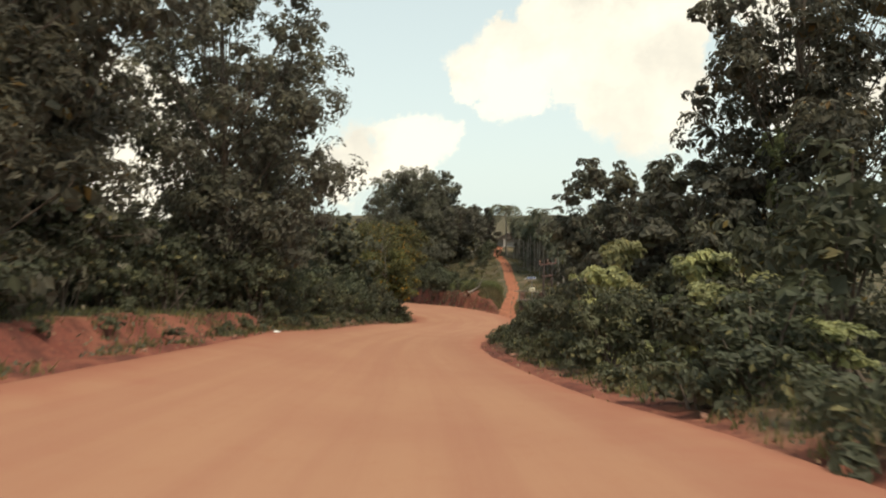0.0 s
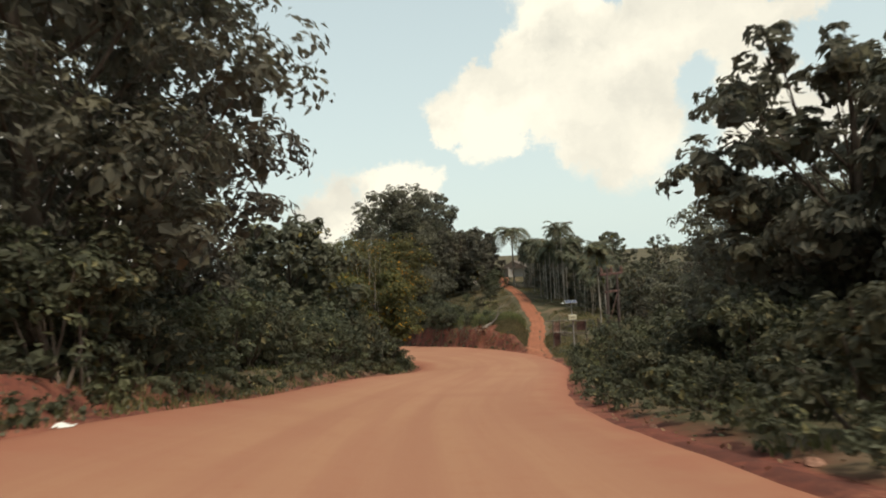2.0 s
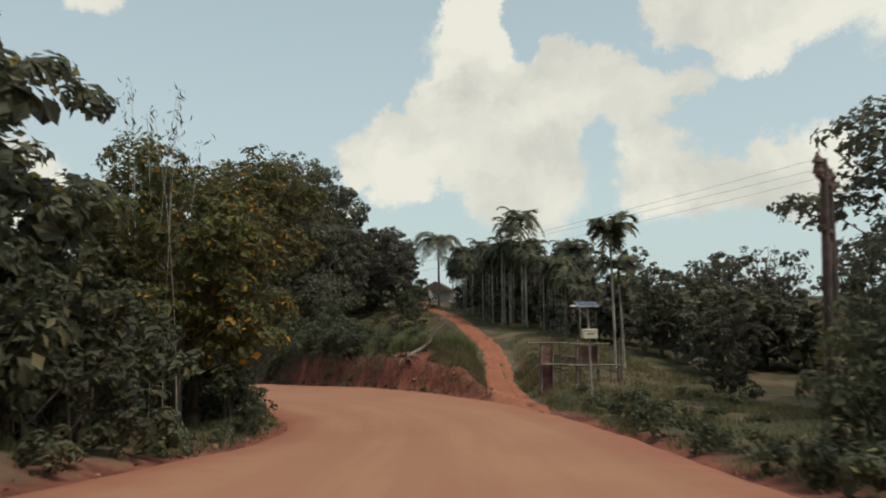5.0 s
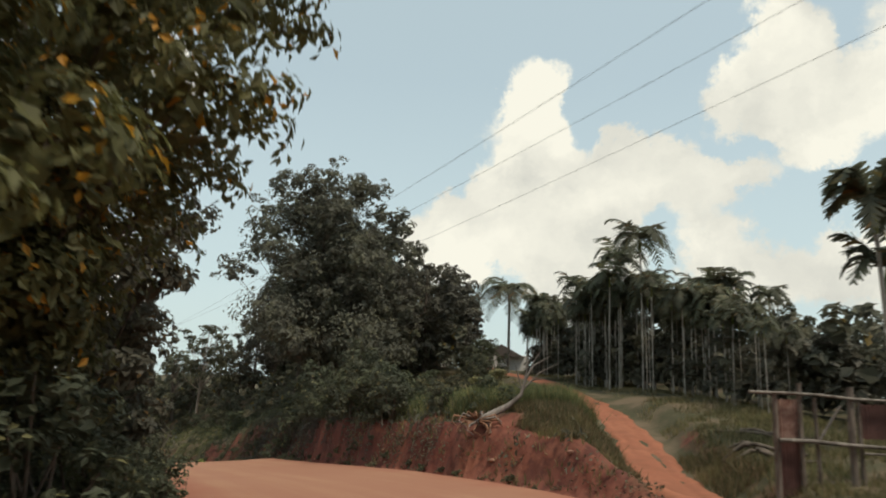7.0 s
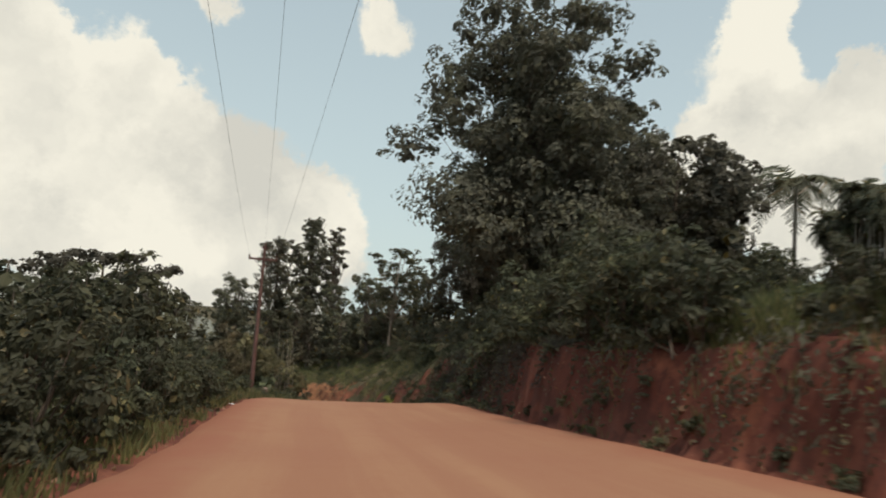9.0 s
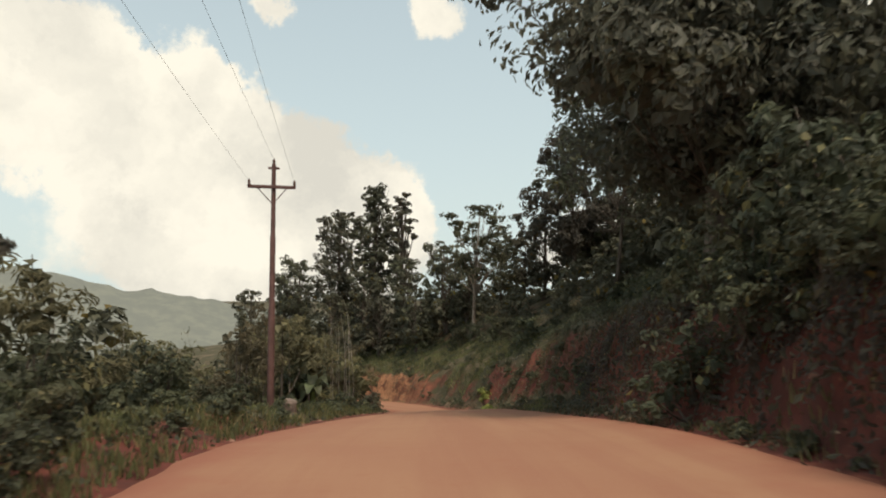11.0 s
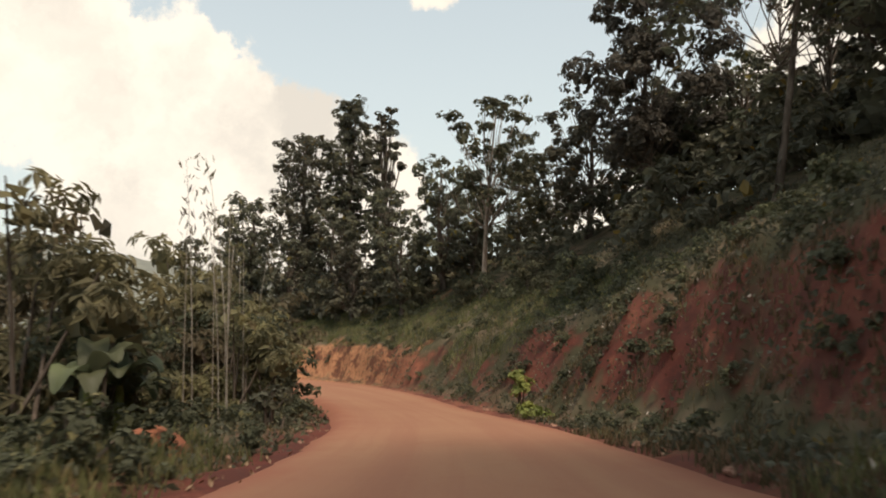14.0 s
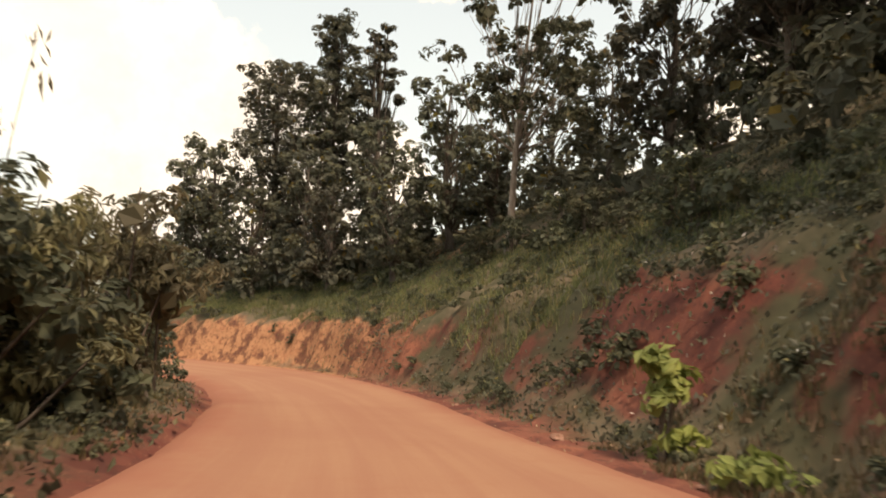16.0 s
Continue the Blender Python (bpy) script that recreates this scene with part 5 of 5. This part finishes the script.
for a, b, z0, z1, mat in ((0.01, 0.17, 1.05, 1.85, RUST_SHEET), (0.0, 0.165, -0.1, 0.98, STEEL_RUST), (0.53, 0.72, 1.08, 1.8, STEEL_RUST)):
    cols = 17
    v = [(FL * (a + (b - a) * i / (cols - 1)), 0.06 + 0.016 * math.cos(i * math.pi) + dd, z + 0.015 * math.sin(i * 1.7)) for dd in (0, 0.012) for z in (z0, z1) for i in range(cols)]
    fs = [(i, i + 1, cols + i + 1, cols + i) for i in range(cols - 1)] + [(2 * cols + i, 3 * cols + i, 3 * cols + i + 1, 2 * cols + i + 1) for i in range(cols - 1)]
    link_mesh("sheet", v, fs, [mat], False, fence)
for i in range(11):
    far = i >= 7
    x, y = (10.4 + 0.45 * (i - 7), 76.4 + 0.35 * (i % 3)) if far else (9.2 + 0.08 * i, 75.0 - 0.3 * i + 0.12 * (i % 2))
    log = thing("log", "crooked dark cut branch lying beside a path", "log", x, y, ground_at(x, y), "cut branches")
    a, long = rngf.uniform(-0.9, 0.35) - (0.0 if far else 0.35), rngf.uniform(0.45, 0.9)
    dx, dy = long * math.cos(a), long * math.sin(a)
    rod("branch", [(t * dx, t * dy, ground_at(x + t * dx, y + t * dy) - ground_at(x, y) + 0.03 + 0.05 * (i % 3) + 0.05 * math.sin(3 * t + i)) for t in np.linspace(-1, 1, 7)],
        [0.05, 0.065, 0.06, 0.06, 0.055, 0.045, 0.035], BARK, log, 6)

# the house on the hilltop
HX, HY = 13.6, 137.0
HZ = ground_at(HX, HY) - 0.5
house = thing("house", "small grey plastered house with a dark gabled roof", "house", HX, HY, HZ)
part("wall", box(4.6, 4.0, 2.2, (0, 0, 1.05), 0.3, 0.02), PLASTER, house)
bm = bmesh.new()
rv_ = [bm.verts.new(c) for c in ((-2.8, -2.5, 1.95), (2.8, -2.5, 1.95), (2.8, 2.5, 1.95), (-2.8, 2.5, 1.95), (-2.8, 0, 3.3), (2.8, 0, 3.3))]
for q in ((0, 1, 5, 4), (2, 3, 4, 5), (0, 4, 3), (1, 2, 5), (0, 3, 2, 1)):
    bm.faces.new([rv_[i] for i in q])
bmesh.ops.transform(bm, matrix=Matrix.Rotation(1.3, 4, "Z"), verts=bm.verts[:])
part("roof", bm, THATCH, house)
part("door", box(0.9, 0.08, 1.8, (-0.6, -2.2, 0.9), 0.3), DARK_INK, house)
part("window", box(0.8, 0.08, 0.7, (1.0, -1.72, 1.3), 0.3), DARK_INK, house)
shed = thing("shed", "pale sheet-roofed shed among hilltop trees", "shed", 5.2, 131.0, ground_at(5.2, 131.0))
part("wall", box(2.6, 2.2, 1.6, (0, 0, 0.8), 0.1, 0.02), PLASTER, shed)
part("roof", box(3.2, 2.8, 0.08, (0, 0, 1.68), 0.1), STEEL_GREY, shed)

# the dead tree leaning on the lip of the cut
KX, KY = 3.2, 79.6
KZ = ground_at(KX, KY) + 0.15
dead = thing("dead_tree", "fallen bleached dead tree with bare roots on the bank", "dead tree", KX, KY, KZ)
DS = 0.72      # its size
rod("trunk", [tuple(DS * c for c in q) for q in [(-0.45, -0.2, -0.12), (0.2, 0, 0.22), (1.0, 0.1, 0.62), (1.6, 0.1, 1.15), (1.8, 0.1, 1.9), (2.2, 0.1, 2.5), (2.9, 0, 2.9)]], [0.13, 0.12, 0.095, 0.06, 0.042, 0.028, 0.012], DEAD_WOOD, dead, 9)
for ex, ez, s in ((2.6, 1.9, 0.04), (3.3, 2.6, 0.03), (1.3, 2.4, 0.028), (2.7, 3.5, 0.024), (2.2, 3.3, 0.024), (0.9, 1.7, 0.022)):
    rod("bough", [tuple(DS * c for c in q) for q in ((1.65, 0.1, 1.35), ((1.6 + ex) / 2, 0.2, (1.3 + ez) / 2 + 0.2), (ex, rngf.uniform(-0.4, 0.4), ez))], [s * 1.1, s * 0.7, s * 0.25], DEAD_WOOD, dead, 5)
ROOT_EARTH = bark_material("earthy_root", (0.15, 0.075, 0.045), (0.30, 0.165, 0.105), 7.0)
for i in range(16):
    a = -2.6 + 0.36 * i
    far_, hang = 0.35 + 0.45 * rngf.rand(), 0.15 + 0.4 * rngf.rand()
    knee = (-0.35 + far_ * math.cos(a), -0.25 - 0.25 * rngf.rand(), 0.05 + 0.22 * math.sin(a))
    rod("root", [(-0.3, -0.15, -0.03), knee, (knee[0] * 1.15 + 0.1 * math.sin(5 * a), knee[1] - 0.12, knee[2] - hang * 0.5), (knee[0] + 0.22 * math.sin(3 * a), knee[1] - 0.1, knee[2] - hang)],
        [0.05, 0.038, 0.024, 0.010], (ROOT_EARTH, ROOT_EARTH, DEAD_WOOD)[i % 3], dead, 6)

# banana plants in the thicket
def banana(x, y, seed, blades_n=7, tall=1.5):
    rb = np.random.RandomState(seed)
    root = thing("banana_plant", "banana plant with broad torn leaves in a thicket", "banana plant", x, y, ground_at(x, y) - 0.05, "banana plants")
    rod("stem", [(0, 0, -0.1), (0.02, 0, tall * 0.5), (0, 0, tall * 0.8)], [0.12, 0.1, 0.06], LEAF_FRESH, root, 9)
    for i in range(blades_n):
        a, n = i * 2.4 + rb.uniform(-0.3, 0.3), 9
        t = np.linspace(0, 1, n)
        length, up = rb.uniform(1.0, 1.4), rb.uniform(0.7, 1.5)
        r, h = length * (t - 0.25 * t ** 2) * 0.9, length * (up * t - 0.95 * t ** 2.2) + tall * 0.75
        w = 0.26 * np.sin(np.pi * np.clip(0.06 + 0.9 * t, 0, 1)) ** 0.6
        c, s = math.cos(a), math.sin(a)
        rows_ = [[(r[k] * c - q * w[k] * s, r[k] * s + q * w[k] * c, h[k] + 0.10 * abs(q) * w[k] / 0.26 + rb.normal(0, 0.012)) for q in (-1, -0.5, 0, 0.5, 1)] for k in range(n)]
        link_mesh("leaf", np.array(rows_).reshape(-1, 3), grid_faces(n, 5), [LEAF_BANANA], True, root)
    return root


LEAF_BANANA = leaf_material("leaf_banana", (0.065, 0.08, 0.045), (0.11, 0.125, 0.07), None, 0, 0.3, 0.4)
for i, (x, y) in enumerate(((-24.2, 118.6), (-23.0, 116.6), (-25.4, 120.2))):
    banana(x, y, 70 + i)

# tall cane stems that stand out of the thickets
def cane(x, y, tall, seed, mat=None):
    rc = np.random.RandomState(seed)
    root = thing("bamboo", "thin tall cane stem with drooping leaf tips", "bamboo", x, y, ground_at(x, y) - 0.05, "canes")
    b = rc.normal(0, 0.05 * tall, 2)
    pts_ = [(b[0] * t ** 2, b[1] * t ** 2, tall * (t - 0.03 * t ** 4)) for t in np.linspace(0, 1, 8)]
    rod("stem", pts_, [0.016 - 0.0016 * i for i in range(8)], BARK_PALM, root, 5)
    k = rc.randint(3, 7)
    at = np.array([np.array(pts_[7]) - (0, 0, 0.35 * q * tall / 6) + rc.normal(0, 0.12, 3) for q in np.repeat(np.arange(k), 5)])
    v, f = leaves(at, np.tile([0.2, 0, -0.8], (len(at), 1)), 0.22, rc, 0.2, 0.8)
    tagged(link_mesh("leaf_spray", v, f, [mat or LEAF_TAN], False, root), kind="stuff")


for i in range(8):
    cane(-4.8 - 0.35 * (i % 4) - 0.1 * i, 59.4 + 0.5 * i, 8.2 + 0.6 * ((i * 5) % 4), 300 + i)
rngk = np.random.RandomState(21)
for i in range(34):
    y = rngk.uniform(101, 122)
    cane(-20.5 - 0.30 * (y - 101) - rngk.uniform(0, 6), y, rngk.uniform(2.2, 4.2), 330 + i)
for i in range(18):
    y = rngk.uniform(119, 131)
    cane(-23.4 - 0.55 * (y - 122) - rngk.uniform(0, 3.0), y, rngk.uniform(4.6, 6.6), 370 + i)

# stones and scraps of litter along the edges
def stone(x, y, r, seed):
    rs = np.random.RandomState(seed)
    root = thing("stone", "small red laterite stone at the road edge", "stone", x, y, ground_at(x, y), "loose stones")
    bm = bmesh.new()
    bmesh.ops.create_icosphere(bm, subdivisions=2, radius=r)
    for v in bm.verts:
        v.co *= 1 + 0.5 * noise.noise(v.co / r * 1.3 + Vector((seed, 0, 0)))
        v.co.z = v.co.z * 0.65 + r * 0.25
    part("body", bm, STONE, root)


for i, (x, y, turn, f) in enumerate(alongside("left", 4, 130, 3.2, 0.0, 0.9, 140) + alongside("right", 6, 140, 3.6, 0.1, 0.9, 141)):
    stone(x, y, 0.04 + 0.08 * f * f, 500 + i)
def scrap(x, y, seed):
    rs = np.random.RandomState(seed)
    root = thing("litter", "crumpled white scrap of plastic on the roadside", "litter", x, y, max(ground_at(x, y), 0.0 + ground_at(x, y)) + 0.1, "litter")
    v = np.array([[(i - 2) * 0.055 + rs.normal(0, 0.012), (j - 2) * 0.045 + rs.normal(0, 0.012), abs(rs.normal(0, 0.03))] for i in range(5) for j in range(5)])
    v[:, 2] -= 0.06
    link_mesh("sheet", v, grid_faces(5, 5), [PLASTIC], True, root)


for i, (x, y) in enumerate(((-5.9, 15.7), (2.2, 12.1), (-6.3, 25.5), (-17.6, 104.6), (-16.9, 103.9), (-12.2, 92.4), (-6.7, 44.6), (-16.4, 130.4), (-9.0, 114.6))):
    scrap(x, y, 600 + i)
mound = thing("soil_mound", "small heap of bright red soil in the weeds", "soil mound", -20.2, 114.9, ground_at(-20.2, 114.9) - 0.05)
mv = np.array([[0.55 * r * math.cos(a), 0.45 * r * math.sin(a), 0.3 * (1 - r * r) + 0.05 * math.sin(5 * a + 3 * r)] for r in np.linspace(0.02, 1.1, 8) for a in np.linspace(0, 2 * math.pi, 19)])
link_mesh("heap", mv, grid_faces(8, 19), [PATH], True, mound)


def slipped(x, y):
    """Fresh slips on the slope, where nothing has grown back yet."""
    return (np.hypot((x + 25.8) / 2.4, (y - 146.6) / 1.7) + 0.6 * bumpy(x, y, 1.5, 3) < 1) | (np.hypot((x + 12.6) / 2.0, (y - 124.0) / 3.0) + 0.6 * bumpy(x, y, 1.5, 3) < 0.9)


# ---- grass, weeds and fallen bits: too many to count ----
def scatter_points(n, x0, x1, y0, y1, test, seed):
    rng = np.random.RandomState(seed)
    x, y = rng.uniform(x0, x1, n), rng.uniform(y0, y1, n)
    z, out = height(x, y)
    keep = test(x, y, z, out, rng)
    return np.stack([x, y, z], 1)[keep], rng


def blades(name, label, points, rng, tall, mat, per=5):
    """Tufts of narrow bent blades."""
    n = len(points) * per
    base = np.repeat(points, per, 0) + rng.normal(0, 0.07, (n, 3)) * (1, 1, 0)
    h = tall * rng.uniform(0.5, 1.3, n)[:, None]
    d = np.stack([rng.normal(0, 0.35, n), rng.normal(0, 0.35, n), np.ones(n)], 1)
    s = rng.normal(0, 1, (n, 3)) * (1, 1, 0)
    s /= np.linalg.norm(s, axis=1)[:, None] + 1e-9
    w = 0.010 + 0.012 * rng.rand(n)[:, None]
    tip_ = base + d * h
    v = np.stack([base - s * w - (0, 0, 0.05), base + s * w - (0, 0, 0.05), tip_ + s * w * 0.2, tip_ - s * w * 0.2], 1).reshape(-1, 3)
    return tagged(link_mesh(name, v, np.arange(len(v)).reshape(-1, 4), [mat]), label, "grass", kind="stuff")


def creeping(name, label, points, rng, size, mat, lift=0.12, category="undergrowth"):
    at = points + np.stack([rng.normal(0, 0.1, len(points)), rng.normal(0, 0.1, len(points)), lift * rng.rand(len(points))], 1)
    v, f = leaves(at, np.tile([0, 0, 0.6], (len(at), 1)), size, rng, 0.6, 0.0)
    return tagged(link_mesh(name, v, f, [mat]), label, category, kind="stuff")


DRY_GRASS = leaf_material("dry_grass_blades", (0.075, 0.070, 0.034), (0.165, 0.145, 0.075), (0.26, 0.19, 0.11), 0.25)
patchy = lambda x, y, s, cut: bumpy(x, y, s, 3) > cut
pts, rng = scatter_points(30000, -2, 16, 70, 112, lambda x, y, z, o, r: (o > 1.2) & patchy(x, y, 2.5, -0.05) & (nearest(x, y, WAY)[1] > 1.2), 201)
blades("grass", "short green and straw-coloured grass on the hill", pts[:9000], rng, 0.15, DRY_GRASS, 4)
pts, rng = scatter_points(60000, -40, 8, 96, 170, lambda x, y, z, o, r: (o > 0.5) & (o < 14) & patchy(x, y, 3.0, -0.02), 202)
blades("grass", "long grass and weeds on the slopes beside the road", pts[:9000], rng, 0.11, DRY_GRASS, 4)
pts, rng = scatter_points(60000, -14, 14, -5, 100, lambda x, y, z, o, r: (o > 0.1) & (o < 4.5) & patchy(x, y, 2.0, 0.0) & (nearest(x, y, WAY)[1] > 1.6), 203)
blades("grass", "tufts of grass along the verge", pts[:7000], rng, 0.18, GRASS, 4)
pts, rng = scatter_points(110000, -36, 6, 78, 168, lambda x, y, z, o, r: (o > np.where(y < 106, 1.5, 0.35)) & (o < 11) & patchy(x, y, 2.6, -0.06) & ~slipped(x, y) & (nearest(x, y, WAY)[1] > 1.4), 204)
creeping("undergrowth", "low creeping leaves over the red banks", pts[:34000], rng, 0.11, LEAF_MID)
pts, rng = scatter_points(130000, -34, 6, 106, 160, lambda x, y, z, o, r: (o > 0.7) & (o < 11) & (x > -15 - 0.85 * (y - 118)) & patchy(x, y, 4.0, -0.10) & ~slipped(x, y), 213)
creeping("undergrowth", "dull green weeds covering the long slope", pts[:42000], rng, 0.12, LEAF_MID, 0.22)
blades("grass", "straw and olive grass over the long slope", pts[42000:56000], rng, 0.24, DRY_GRASS, 4)
pts, rng = scatter_points(60000, -14, 14, -5, 80, lambda x, y, z, o, r: (o > 0.15) & ((y < 70) | (x < 0)) & (o < 6) & patchy(x, y, 2.0, -0.05) & (nearest(x, y, WAY)[1] > 1.8), 205)
creeping("undergrowth", "low creeping leaves along the verge", pts[:24000], rng, 0.10, LEAF_MID)
pts, rng = scatter_points(30000, -30, -8, 84, 130, lambda x, y, z, o, r: (o > 0.3) & (o < 6) & (x < -6 - 0.02 * y), 206)
creeping("undergrowth", "broad-leaved creepers carpeting the verge", pts[:11000], rng, 0.15, LEAF_BUSH)
pts, rng = scatter_points(60000, -24, -2, 70, 116, lambda x, y, z, o, r: (o > 0.05) & (o < 1.9) & (x < 0.5 - 0.28 * (y - 72)) & patchy(x, y, 1.7, -0.06), 217)
blades("grass", "dull grass and weeds along the verge below the thicket", pts[:5000], rng, 0.2, GRASS, 4)
creeping("undergrowth", "low leaves spreading onto the edge of the road", pts[5000:8000], rng, 0.11, LEAF_BUSH, 0.16)
DRY = plain_material("dry_leaf", (0.20, 0.12, 0.07), (0.34, 0.24, 0.15), 0.8)
pts, rng = scatter_points(50000, -36, 12, -5, 160, lambda x, y, z, o, r: (o > -0.5) & (o < 2.2), 207)
creeping("fallen_leaves", "dry fallen leaves and twigs along the road edge", pts[:3500], rng, 0.09, DRY, 0.02, "fallen leaves")
pts, rng = scatter_points(60000, -12, 10, 74, 112, lambda x, y, z, o, r: (o > 0.5) & (o < 3.2) & patchy(x, y, 3.2, np.where(y < 88, 0.10, 0.02)) & (nearest(x, y, WAY)[1] > 1.8), 208)
at = pts[:4200]
v, f = leaves(at + rng.normal(0, 0.16, at.shape) + (-0.15, -0.1, 0.05), np.tile([-0.4, -0.2, -0.5], (len(at), 1)), 0.17, rng, 0.45, 0.5)
tagged(link_mesh("creepers", v, f, [LEAF_MID]), "creepers and roots hanging down the red cut bank", "creepers", kind="stuff")
pts, rng = scatter_points(60000, -60, -12, 132, 172, lambda x, y, z, o, r: (o > 1.9) & (o < 7.5) & (x > -70) & (y > 138 + (x + 20) * -0.72) & ~slipped(x, y), 209)
blades("grass", "bright green grass fringing the top of the tan bank", pts[:11000], rng, 0.3, GRASS, 4)


def strands(name, label, y0, y1, n, seed, mat, size=0.1):
    """Leafy creepers that hang over the crest of the cut and down its face."""
    rng = np.random.RandomState(seed)
    tang = np.gradient(EDGE_R, axis=0)
    ks = np.flatnonzero((EDGE_R[:, 1] > y0) & (EDGE_R[:, 1] < y1))
    at = []
    for _ in range(n):
        k = ks[rng.randint(len(ks))]
        nrm = np.array([tang[k, 1], -tang[k, 0]]) / np.hypot(*tang[k])
        start = EDGE_R[k] + rng.normal(0, 0.25, 2) + nrm * (RUN_R[k] * rng.uniform(0.75, 1.15) + 0.5)
        z, fall = ground_at(*start) + 0.1, rng.uniform(0.3, 1.5)
        steps = np.arange(0, fall, 0.045)
        line = np.stack([start[0] - nrm[0] * (0.22 + 0.25 * steps), start[1] - nrm[1] * (0.22 + 0.25 * steps), z - steps], 1)
        at.append(line + rng.normal(0, 0.05, line.shape))
    at = np.vstack(at)
    at = at[nearest(at[:, 0], at[:, 1], WAY)[1] > 1.7]
    floor_z = height(at[:, 0], at[:, 1])[0]
    at[:, 2] = np.maximum(at[:, 2], floor_z + 0.04)
    v, f = leaves(at, np.tile([-0.3, -0.3, -0.3], (len(at), 1)), size, rng, 0.5, 0.5)
    return tagged(link_mesh(name, v, f, [mat]), label, "creepers", kind="stuff")


strands("creepers", "leafy creepers trailing over the crest of the red cut", 80, 92, 90, 301, LEAF_MID)
strands("creepers", "dark creepers trailing over the crest of the red cut", 90, 112, 420, 302, LEAF_DARK, 0.12)

pts, rng = scatter_points(60000, -8, 9, 73, 96, lambda x, y, z, o, r: (o > np.where(y < 79, 1.25, 1.85)) & (o < 4.4) & (nearest(x, y, WAY)[1] > 0.85), 210)
blades("grass", "long green and straw grass fringing the crest of the red cut", pts[:9000], rng, 0.25, DRY_GRASS, 5)
pts, rng = scatter_points(60000, -8, 8, 80, 97, lambda x, y, z, o, r: (o > 1.5) & (o < 5.0) & patchy(x, y, 1.6, -0.05) & (nearest(x, y, WAY)[1] > 1.2), 215)
blades("grass", "tall olive grass and weeds along the top of the red cut", pts[:5000], rng, 0.55, GRASS, 5)
pts, rng = scatter_points(60000, -10, 9, 71, 106, lambda x, y, z, o, r: (o > 0.0) & (o < 0.75) & (x > -4 - 0.3 * (y - 90)) & patchy(x, y, 1.3, 0.0), 216)
creeping("undergrowth", "dusty low weeds at the foot of the red cut", pts[:2600], rng, 0.11, LEAF_TAN, 0.16)
blades("grass", "dusty grass tufts at the foot of the red cut", pts[2600:4400], rng, 0.13, DRY_GRASS, 4)
pts, rng = scatter_points(40000, 7, 15, 60, 84, lambda x, y, z, o, r: (o > 0.4) & patchy(x, y, 1.4, -0.04) & (nearest(x, y, WAY)[1] > 1.1), 211)
blades("grass", "dry trampled grass and weeds round a fence", pts[:4500], rng, 0.17, DRY_GRASS, 4)
pts, rng = scatter_points(40000, -22, -4, 100, 132, lambda x, y, z, o, r: (o > 0.15) & (o < 3.4) & (x > -15.5 - 0.35 * (y - 112)) & patchy(x, y, 1.5, -0.02), 212)
blades("grass", "trampled brown grass on the shoulder below the slope", pts[:4500], rng, 0.11, DRY_GRASS, 5)
creeping("fallen_leaves", "dry leaves and twigs strewn below the slope", pts[4500:6500], rng, 0.10, DRY, 0.03, "fallen leaves")
PALE_LEAF = plain_material("bleached_leaf", (0.40, 0.33, 0.27), (0.58, 0.50, 0.43), 0.8)
pts, rng = scatter_points(9000, -20, -2, 100, 136, lambda x, y, z, o, r: (o > 0.8) & (o < 5.0) & (x > -15.5 - 0.6 * (y - 112)), 214)
creeping("fallen_leaves", "bleached dead leaves caught on the red slope", pts[:420], rng, 0.10, PALE_LEAF, 0.06, "fallen leaves")
